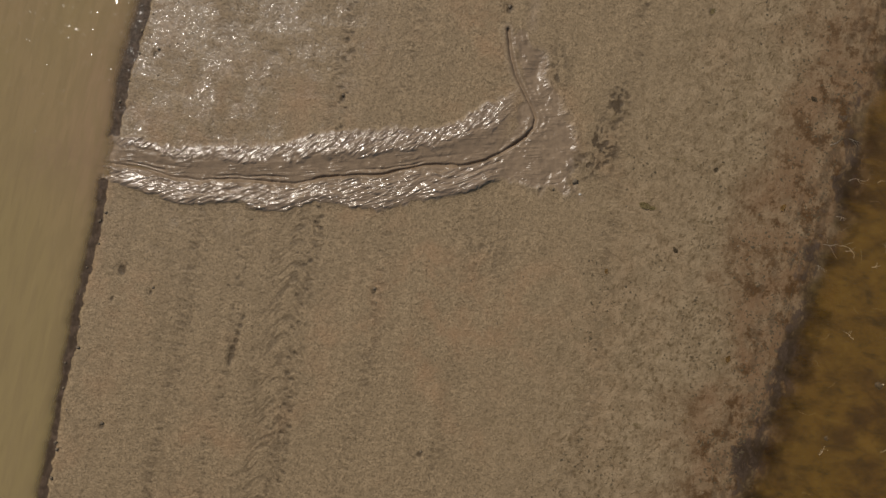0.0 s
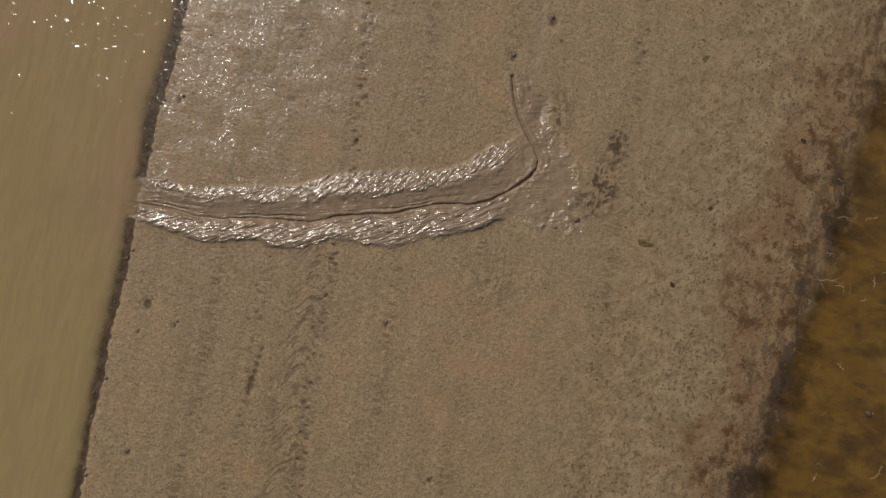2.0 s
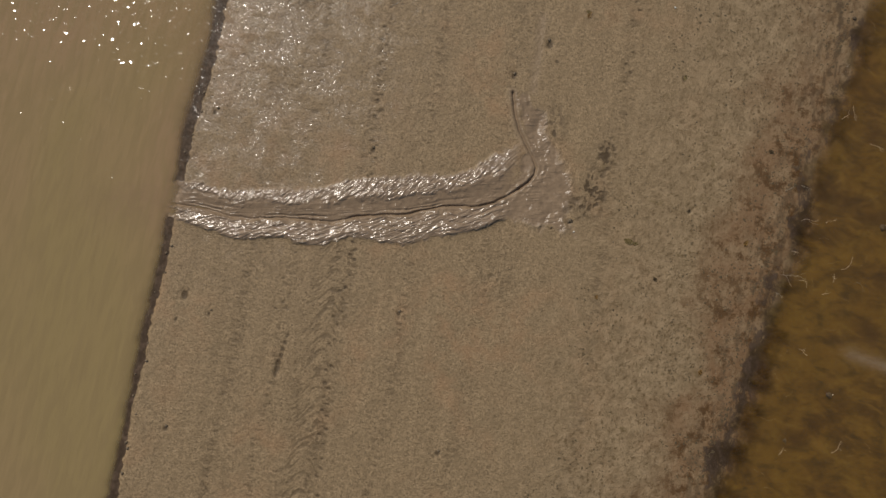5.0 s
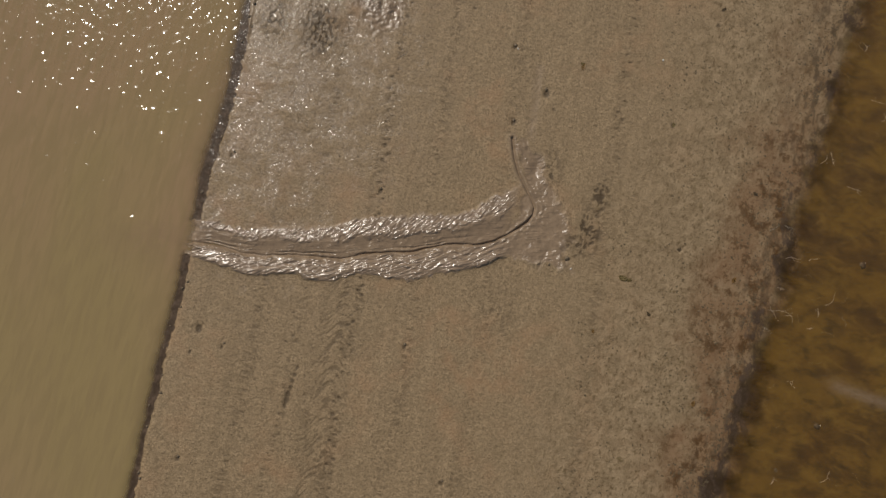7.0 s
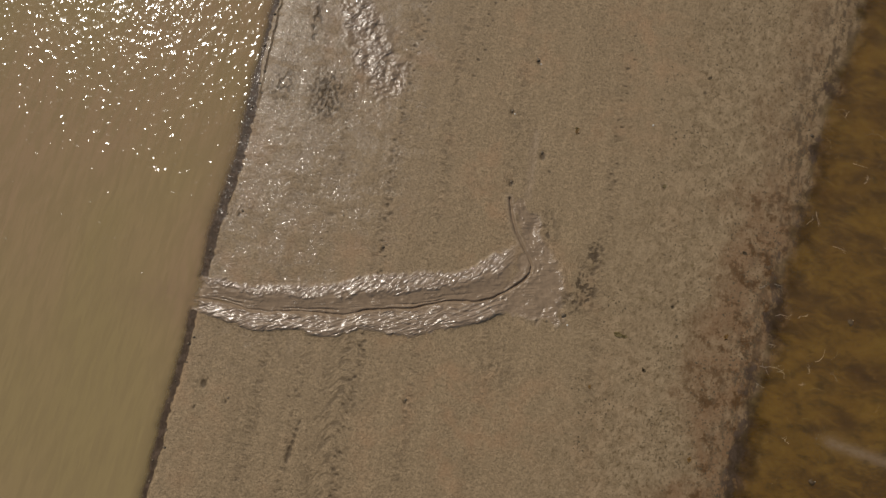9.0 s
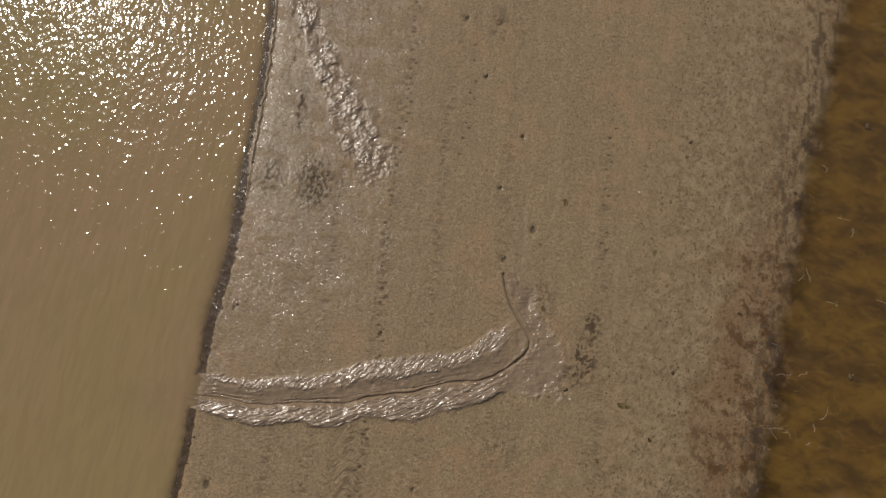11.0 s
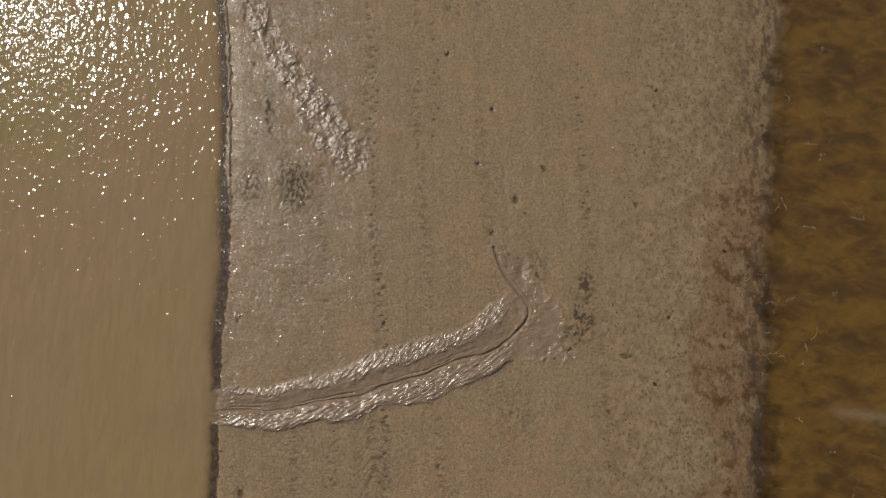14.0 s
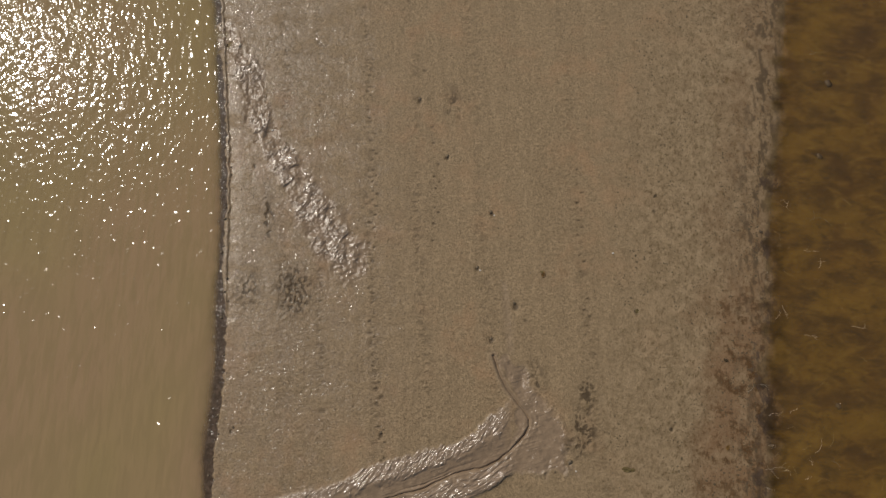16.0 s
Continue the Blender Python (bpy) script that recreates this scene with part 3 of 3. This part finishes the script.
    return z, dict(wet=np.clip(wet, 0, 1), slick=np.clip(slick, 0, 1), damp_shade=np.clip(damp_shade, 0, 1) * (1 - 0.5 * slick * (1 - keep)), edge=np.clip(edge, 0, 1) * (1 - 0.9 * np.clip(slick, 0, 1)),
                   pale_streak=pale_streak, algae=np.clip(algae, 0, 1), rust=np.clip(rust, 0, 1), pool=np.clip(pool, 0, 1), band_u=np.clip(band_u, 0, 1), band_l=np.clip(band_l, 0, 1))


def sheet(name, xs, ys, z, masks, material):
    """One smooth sheet over a grid of places."""
    nx, ny = len(xs), len(ys)
    gx, gy = np.meshgrid(xs, ys, indexing="ij")
    me = bpy.data.meshes.new(name)
    me.vertices.add(nx * ny)
    me.vertices.foreach_set("co", np.stack([gx, gy, z], -1).astype(np.float32).ravel())
    i = np.arange(nx * ny).reshape(nx, ny)
    quads = np.stack([i[:-1, :-1], i[1:, :-1], i[1:, 1:], i[:-1, 1:]], -1).reshape(-1, 4)
    me.loops.add(quads.size)
    me.loops.foreach_set("vertex_index", quads.ravel().astype(np.int32))
    me.polygons.add(len(quads))
    me.polygons.foreach_set("loop_start", np.arange(0, quads.size, 4, dtype=np.int32))
    me.polygons.foreach_set("use_smooth", np.ones(len(quads), bool))
    me.update(calc_edges=True)
    for key, values in masks.items():
        me.attributes.new(key, "FLOAT", "POINT").data.foreach_set("value", values.astype(np.float32).ravel())
    me.materials.append(material)
    return new(name, me)


def spaced(*stretches):
    """Grid lines: (from, to, step) for each stretch."""
    return np.unique(np.round(np.concatenate([np.linspace(a, b, max(2, round((b - a) / s) + 1)) for a, b, s in stretches]), 4))


FAR = np.array([30, 45, 70, 110, 180, 300, 500, 900.0])
gx = np.concatenate([-FAR[::-1], spaced((-22, -12, 0.5), (-12, -7.9, 0.08), (-7.9, 3.4, 0.019), (3.4, 9.0, 0.036), (9.0, 13.2, 0.05), (13.2, 16.0, 0.1), (16.0, 24, 0.5)), FAR])
gy = np.concatenate([-FAR[::-1], spaced((-22, -9, 0.5), (-9, -7.0, 0.05), (-7.0, -0.5, 0.025), (-0.5, 5.2, 0.016), (5.2, 15.5, 0.028), (15.5, 18.5, 0.05), (18.5, 24, 0.4)), FAR])
MX, MY = np.meshgrid(gx, gy, indexing="ij")
mz, masks = relief(MX, MY)
ground = sheet("ground", gx, gy, mz, masks, MUD)
tagged(ground, "brown tidal mud bank with smeared belly slide and footprints", "mud bank", kind="structure")

wx = np.concatenate([-FAR[::-1], spaced((-22, -8.6, 0.15), (-8.6, -6.4, 0.03))])
wy = np.concatenate([-FAR[::-1], spaced((-24, 24, 0.06)), FAR])
WX, WY = np.meshgrid(wx, wy, indexing="ij")
bed_z, _ = relief(WX, WY)
murk = 1 - np.exp(-np.clip(RIVER_Z - bed_z, 0, 5) / 0.022)
plume = bell(np.hypot((WX + 8.3) / 1.5, (WY - 0.5 - 0.15 * (WX + 8)) / 0.6), 1.0)
river = sheet("river_water", wx, wy, 0 * WX + RIVER_Z + 0.004 * fbm(WX, WY * 0.5, 1.2, 2, 61), dict(plume=plume, murk=murk), RIVER)
tagged(river, "opaque silty brown river water with small ripples", "river", kind="structure")

px = np.concatenate([spaced((7.0, 9.6, 0.12), (9.6, 13.0, 0.05), (13.0, 24, 0.12)), FAR])
py = np.concatenate([-FAR[::-1], spaced((-24, -1.6, 0.12), (-1.6, 0.4, 0.05), (0.4, 24, 0.12)), FAR])
PX, PY = np.meshgrid(px, py, indexing="ij")
wake = np.maximum(bell(np.hypot(PX - 10.58, PY + 0.48), 0.42), 0.7 * bell(np.hypot((PX - 11.4) / 0.9, (PY + 0.64 + 0.17 * (PX - 11.4)) / 0.2), 1.0))
pool = sheet("pool_water", px, py, 0 * PX + POOL_Z, dict(wake=wake), POOL)
pool.visible_shadow = False
tagged(pool, "shallow clear pool water over ochre algae bed", "pool", kind="structure")


# ---- things ----
def part(name, bm, material, parent, label="", smooth=True):
    """Links a bmesh as one mesh object under a thing or a part."""
    me = bpy.data.meshes.new(name)
    bm.to_mesh(me)
    bm.free()
    me.materials.append(material)
    if smooth:
        me.polygons.foreach_set("use_smooth", np.ones(len(me.polygons), bool))
    ob = new(name, me)
    ob.parent = parent
    return tagged(ob, label)


def height(x, y):
    """Height of the bank at one place."""
    z, _ = relief(np.array([[float(x)]]), np.array([[float(y)]]))
    return float(z[0, 0])


def rest(x, y, wet=None):
    """Where a thing lies: on the mud, or on the water where that is higher."""
    return height(x, y) if wet is None else max(height(x, y), wet)


def tube(bm, points, r0, r1, sides=6):
    """A tapered, capped tube along points."""
    rings, n = [], len(points)
    for k, p in enumerate(points):
        ahead = (points[min(k + 1, n - 1)] - points[max(k - 1, 0)]).normalized()
        side = ahead.orthogonal().normalized()
        other = ahead.cross(side)
        r = r0 + (r1 - r0) * k / (n - 1)
        rings.append([bm.verts.new(p + r * (math.cos(a) * side + math.sin(a) * other)) for a in (2 * math.pi * i / sides for i in range(sides))])
    for lower, upper in zip(rings, rings[1:]):
        for i in range(sides):
            bm.faces.new((lower[i], lower[(i + 1) % sides], upper[(i + 1) % sides], upper[i]))
    bm.faces.new(rings[0][::-1])
    bm.faces.new(rings[-1])


def crooked(start, heading, length, bend, pick, steps=9, sag=0.0):
    """Points of a crooked shoot that starts at start."""
    p, a, out = Vector(start), heading, [Vector(start)]
    for k in range(steps):
        a += pick.uniform(-bend, bend)
        p = p + Vector((math.cos(a), math.sin(a), pick.uniform(-0.05, 0.07) - sag)) * (length / steps)
        out.append(p.copy())
    return out


BARK_PALE = plain_material("weathered_pale_bark", (0.16, 0.120, 0.075), (0.38, 0.32, 0.24), 0.55, 60.0)
BARK_DARK = plain_material("wet_dark_bark", (0.035, 0.024, 0.014), (0.10, 0.07, 0.04), 0.35, 50.0)
STONE_DARK = plain_material("dark_wet_stone", (0.030, 0.020, 0.010), (0.10, 0.065, 0.03), 0.65, 25.0, 0.004)
CLOD = plain_material("dark_damp_mud", (0.100, 0.070, 0.040), (0.19, 0.138, 0.080), 0.65, 40.0, 0.004)
SHELL = plain_material("bleached_shell", (0.52, 0.48, 0.40), (0.80, 0.77, 0.70), 0.35, 80.0)
LEAF_ORANGE = plain_material("orange_brown_leaf", (0.17, 0.090, 0.024), (0.29, 0.165, 0.045), 0.5, 40.0)
LEAF_OLIVE = plain_material("yellow_olive_leaf", (0.18, 0.128, 0.045), (0.27, 0.20, 0.080), 0.5, 40.0)
LEAF_DARK = plain_material("dark_rotten_leaf", (0.070, 0.046, 0.022), (0.13, 0.088, 0.04), 0.5, 40.0)
ALGAE = plain_material("dried_algae", (0.050, 0.033, 0.013), (0.12, 0.082, 0.036), 0.7, 30.0)
CRUMB = plain_material("mud_crumbs", (0.10, 0.070, 0.038), (0.26, 0.19, 0.11), 0.6, 18.0)
WEED = plain_material("pale_pond_weed", (0.11, 0.075, 0.03), (0.22, 0.16, 0.075), 0.5, 30.0)


def twig(x, y, turn, length, shoots, material, label, seed, wet=POOL_Z, thick=0.007):
    pick = random.Random(seed)
    base = tagged(new("twig"), label, "twig", "twigs round the pool")
    base.matrix_basis = pose(x, y, rest(x, y, wet) + thick * 0.6, 0, 0, turn)
    line = crooked((-length / 2, 0, 0), 0.0, length, 0.45, pick, 12)
    bm = bmesh.new()
    tube(bm, line, thick, thick * 0.35)
    part("stem", bm, material, base)
    for k in range(shoots):
        at = line[pick.randint(2, 9)]
        bm = bmesh.new()
        tube(bm, crooked(at, pick.choice((-1, 1)) * pick.uniform(0.5, 1.3), length * pick.uniform(0.25, 0.5), 0.4, pick, 7), thick * 0.6, thick * 0.2, 5)
        part("side_shoot", bm, material, base)
    return base


PALE_AT_POOL = "pale bare twig lying on the dark mud rim of the pool"
PALE_IN_POOL = "pale branching twig lying in shallow brown pool water"
DARK_IN_POOL = "dark sodden twig lying in shallow brown pool water"
for k, (tx, ty, turn, length, shoots, mat, label) in enumerate((
        (9.02, 1.28, 5, 0.75, 2, BARK_PALE, PALE_AT_POOL), (9.30, 1.14, -12, 0.34, 1, BARK_PALE, PALE_AT_POOL), (8.72, 1.32, 35, 0.30, 1, BARK_PALE, PALE_AT_POOL),
        (8.92, 1.85, -25, 0.24, 3, BARK_PALE, PALE_AT_POOL), (8.60, 0.66, -35, 0.36, 3, BARK_PALE, PALE_AT_POOL), (9.18, 2.73, 8, 0.55, 1, BARK_PALE, PALE_AT_POOL),
        (8.92, 3.62, -15, 0.42, 2, BARK_PALE, PALE_AT_POOL), (8.55, 3.50, 20, 0.30, 1, BARK_PALE, PALE_AT_POOL), (9.68, 2.90, 60, 0.28, 2, BARK_PALE, PALE_IN_POOL),
        (9.98, 5.78, -70, 0.42, 2, BARK_PALE, PALE_AT_POOL), (9.80, 5.60, 10, 0.30, 2, BARK_PALE, PALE_AT_POOL), (9.62, 6.90, 50, 0.35, 3, BARK_PALE, PALE_AT_POOL),
        (10.05, 1.40, 75, 0.26, 3, BARK_PALE, PALE_IN_POOL), (9.85, 0.95, 20, 0.22, 3, BARK_PALE, PALE_IN_POOL), (10.40, 1.75, 28, 0.50, 0, BARK_PALE, PALE_IN_POOL),
        (11.41, 7.17, 30, 0.36, 4, BARK_PALE, PALE_IN_POOL), (10.62, 4.92, -40, 0.40, 3, BARK_PALE, PALE_IN_POOL), (10.80, 1.36, -5, 0.36, 2, BARK_DARK, DARK_IN_POOL),
        (9.31, -3.30, 40, 0.24, 4, BARK_PALE, PALE_IN_POOL), (10.75, -3.15, -15, 0.42, 2, BARK_PALE, PALE_IN_POOL), (12.40, 14.39, 15, 0.34, 4, BARK_DARK, DARK_IN_POOL),
        (10.60, 9.22, 80, 0.30, 2, BARK_PALE, PALE_IN_POOL), (11.10, 7.62, -10, 0.44, 1, BARK_PALE, PALE_IN_POOL), (10.70, 12.10, 25, 0.34, 4, BARK_DARK, DARK_IN_POOL),
        (11.6, 8.7, 15, 0.7, 2, BARK_DARK, DARK_IN_POOL), (9.55, -0.6, 110, 0.3, 2, BARK_PALE, PALE_IN_POOL), (12.2, 5.2, -8, 0.5, 2, BARK_PALE, PALE_IN_POOL))):
    twig(tx, ty, turn, length, shoots, mat, label, 100 + k)
twig(-2.42, 6.78, 35, 0.42, 1, BARK_PALE, "thin pale stick lying on bare wet mud", 90, None, 0.008)
twig(-6.2, 10.2, 100, 0.3, 0, BARK_DARK, "thin dark stick lying on bare wet mud", 91, None, 0.008)


def leaf(x, y, turn, length, material, label, seed):
    pick = random.Random(seed)
    base = tagged(new("fallen_leaf"), label, "leaf", "leaves on the mud")
    base.matrix_basis = pose(x, y, rest(x, y) + 0.006, pick.uniform(-6, 6), pick.uniform(-6, 6), turn)
    bm = bmesh.new()
    rows, cols = 11, 5
    grid = []
    for i in range(rows):
        t = i / (rows - 1)
        half = 0.30 * length * math.sin(math.pi * t ** 0.8) ** 0.8 * (1 + 0.12 * math.sin(9 * t + seed)) + 0.002
        grid.append([])
        for j in range(cols):
            u = 2 * j / (cols - 1) - 1
            lift = 0.025 * length * u * u * (1 + 0.5 * math.sin(5 * t + seed)) + 0.02 * length * (2 * t - 1) ** 2
            grid[-1].append(bm.verts.new(((t - 0.5) * length, u * half + 0.06 * length * math.sin(2.4 * t), lift)))
    for i in range(rows - 1):
        for j in range(cols - 1):
            bm.faces.new((grid[i][j], grid[i + 1][j], grid[i + 1][j + 1], grid[i][j + 1]))
    bmesh.ops.solidify(bm, geom=bm.faces[:], thickness=-0.002)
    part("blade", bm, material, base, "", False)
    bm = bmesh.new()
    tube(bm, [Vector((-0.74 * length, 0.05 * length, 0.004)), Vector((-0.6 * length, 0.02 * length, 0.008)), Vector((-0.46 * length, 0, 0.05 * length))], 0.003, 0.004, 5)
    part("stalk", bm, material, base)
    return base


for k, (lx, ly, turn, length, mat, label) in enumerate((
        (2.66, 7.24, 70, 0.20, LEAF_ORANGE, "curled orange-brown leaf fallen on bare mud"), (2.60, 7.33, 160, 0.13, LEAF_OLIVE, "small olive leaf beside an orange leaf"),
        (4.55, 1.47, 165, 0.26, LEAF_OLIVE, "yellow-olive leaf fallen flat on mud"), (4.74, 1.42, 10, 0.16, LEAF_OLIVE, "yellow-olive leaf fallen flat on mud"),
        (5.40, 5.98, 40, 0.19, LEAF_OLIVE, "dull olive leaf fallen on speckled mud"), (6.02, 2.51, 20, 0.16, LEAF_DARK, "dark rotten leaf lying on pale mud"),
        (5.38, 0.6, 130, 0.15, LEAF_DARK, "dark rotten leaf lying on pale mud"), (7.6, 1.9, 60, 0.18, LEAF_ORANGE, "orange-brown leaf on rusty stained mud"),
        (3.95, -0.1, 100, 0.14, LEAF_ORANGE, "orange-brown leaf fallen on bare mud"), (6.4, 9.6, 30, 0.14, LEAF_DARK, "dark rotten leaf lying on pale mud"),
        (7.9, 4.4, 150, 0.16, LEAF_DARK, "dark rotten leaf lying on pale mud"), (6.9, -1.6, 75, 0.17, LEAF_ORANGE, "orange-brown leaf on rusty stained mud"))):
    leaf(lx, ly, turn, length, mat, label, 200 + k)


def lump_mesh(radius, flat, rough, seed, subdivisions=2):
    """A knobbly lump that rests on z = 0."""
    bm = bmesh.new()
    bmesh.ops.create_icosphere(bm, subdivisions=subdivisions, radius=radius)
    for v in bm.verts:
        v.co *= 1 + rough * noise.noise(v.co / radius * 1.3 + Vector((seed, 0, 0))) + 0.4 * rough * noise.noise(v.co / radius * 3.1 + Vector((0, seed, 0)))
        v.co.z *= flat
    return bm


def lump(name, x, y, radius, flat, material, label, category, group, seed, sink=0.3):
    me = bpy.data.meshes.new(name)
    bm = lump_mesh(radius, flat, 0.75, seed)
    bm.to_mesh(me)
    bm.free()
    me.materials.append(material)
    me.polygons.foreach_set("use_smooth", np.ones(len(me.polygons), bool))
    ob = tagged(new(name, me), label, category, group)
    ob.matrix_basis = pose(x, y, rest(x, y) + radius * flat * (1 - sink) * 0.6, 0, 0, 57 * seed)
    return ob


for k, (sx, sy, r) in enumerate(((10.33, -1.66, 0.075), (11.13, 2.91, 0.08), (11.97, 10.74, 0.085), (12.74, 13.31, 0.11), (9.6, 8.3, 0.05), (9.35, -3.0, 0.05))):
    lump("stone", sx, sy, r, 0.30, STONE_DARK, "dark wet stone standing out of shallow pool water", "stone", "stones in the pool", 300 + k, 0.0)
for k, (sx, sy) in enumerate(((10.42, -1.62), (11.2, 2.98), (11.95, 10.84))):
    lump("shell", sx, sy, 0.012, 0.6, SHELL, "bleached white shell beside a dark stone", "shell", "shells", 320 + k, -2.0)
for k, (sx, sy, r) in enumerate(((4.85, 7.81, 0.026), (3.1, 1.48, 0.022), (-5.62, 12.3, 0.03), (1.27, 9.18, 0.022), (0.72, 7.46, 0.022))):
    lump("shell", sx, sy, r, 0.6, SHELL, "small bleached white shell lying on mud", "shell", "shells", 330 + k, 0.0)
for k, (sx, sy, r) in enumerate(((0.63, 7.56, 0.07), (1.16, 9.30, 0.075), (-0.10, 11.2, 0.08), (-0.88, 13.2, 0.07), (1.68, 6.42, 0.06), (0.92, 5.38, 0.06), (-1.06, -1.3, 0.05),
                                 (0.52, -4.68, 0.05), (-2.44, 2.84, 0.05), (-6.52, -5.18, 0.05), (-5.9, -2.06, 0.045), (-6.66, 3.2, 0.05), (2.95, 1.75, 0.09), (2.5, 1.5, 0.05))):
    lump("mud_clod", sx, sy, 0.7 * r, 0.6, CLOD, "dark damp clod of mud beside a burrow hole", "mud clod", "clods beside burrows", 340 + k)
pick = random.Random(5)
for k in range(46):
    cy = -6.6 + 23.0 * (k + pick.uniform(-0.4, 0.4)) / 45
    if -0.35 < cy < 1.25:
        continue
    cx = float(shore_x(np.array([cy]))[0]) + pick.uniform(-0.20, 0.06)
    lump("mud_clod", cx, cy, pick.uniform(0.018, 0.042), 0.65, CLOD, "dark wet clod of mud at the river's edge", "mud clod", "clods along the river", 400 + k)


def scatter(name, label, category, count, place, material, size, flat, seed):
    """Uncounted small lumps joined into one object: low five-sided mounds."""
    pick = np.random.default_rng(seed)
    xy = place(pick, count)
    n = len(xy)
    z, _ = relief(xy[:, :1].copy(), xy[:, 1:].copy())
    r = size[0] + (size[1] - size[0]) * pick.random(n) ** 2
    turn, squeeze = pick.random(n) * 6.283, 0.22 + 0.6 * pick.random(n)
    sides = 6
    verts = np.zeros((n, sides * 2 + 1, 3))
    for i in range(sides):
        a = i * 2 * math.pi / sides
        wob = 0.65 + 0.7 * pick.random(n)
        ux, uy = r * wob * np.cos(a), r * wob * squeeze * np.sin(a)
        vx, vy = ux * np.cos(turn) - uy * np.sin(turn), ux * np.sin(turn) + uy * np.cos(turn)
        verts[:, i] = np.stack([xy[:, 0] + vx, xy[:, 1] + vy, z[:, 0] - 0.004], -1)
        verts[:, sides + i] = np.stack([xy[:, 0] + 0.6 * vx, xy[:, 1] + 0.6 * vy, z[:, 0] + r * flat * (0.6 + 0.4 * pick.random(n))], -1)
    verts[:, -1] = np.stack([xy[:, 0], xy[:, 1], z[:, 0] + r * flat * 1.1], -1)
    one = [(i, (i + 1) % sides, sides + (i + 1) % sides, sides + i) for i in range(sides)]
    cap = [(sides + i, sides + (i + 1) % sides, 2 * sides) for i in range(sides)]
    faces = []
    for k in range(n):
        o = k * (2 * sides + 1)
        faces += [tuple(o + q for q in f) for f in one] + [tuple(o + q for q in f) for f in cap]
    me = bpy.data.meshes.new(name)
    me.from_pydata(verts.reshape(-1, 3).tolist(), [], faces)
    me.materials.append(material)
    return tagged(new(name, me), label, category, kind="stuff")


def on_algae(pick, n):
    y = -7 + 24 * pick.random(n)
    e = -0.35 - 4.6 * pick.random(n) ** 1.6
    x = pool_x(y) + e
    keep = fbm(x, y, 1.1, 3, 71) + 0.4 * pick.random(n) > 0.15
    return np.stack([x, y], -1)[keep]


def on_mud(pick, n):
    x, y = -6.8 + 14.5 * pick.random(n), -7.5 + 25 * pick.random(n)
    c = along(x, TRAIL_C)
    keep = (fbm(x, y, 0.8, 3, 72) + 0.7 * pick.random(n) > 0.3) & ((np.abs(y - c) > 0.9) | (x > 3.2)) & (x < pool_x(y) - 0.5) & ~((x > 0.5) & (x < 3.3) & (y > 1.2) & (y < 5.2))
    return np.stack([x, y], -1)[keep]


scatter("algae_flakes", "dark dried flakes of algae scattered over mud", "algae", 12500, on_algae, ALGAE, (0.010, 0.048), 0.12, 11)
scatter("mud_crumbs", "brown crumbs of mud scattered over the bank", "mud crumbs", 9000, on_mud, CRUMB, (0.008, 0.028), 0.55, 12)


def weed_strands(count, seed):
    pick = random.Random(seed)
    bm = bmesh.new()
    for k in range(count):
        y = pick.uniform(-4.5, 15.5)
        x = float(pool_x(np.array([y]))[0]) + 0.2 + 4.2 * pick.random() ** 1.3
        start = (x, y, max(height(x, y), POOL_Z - 0.02) + 0.012)
        tube(bm, crooked(start, pick.gauss(0.0, 0.6), pick.uniform(0.12, 0.5), 0.5, pick, 6), 0.004, 0.0015, 4)
    me = bpy.data.meshes.new("pond_weed")
    bm.to_mesh(me)
    bm.free()
    me.materials.append(WEED)
    return tagged(new("pond_weed", me), "pale thin strands of pond weed in shallow water", "pond weed", kind="stuff")


weed_strands(50, 8)
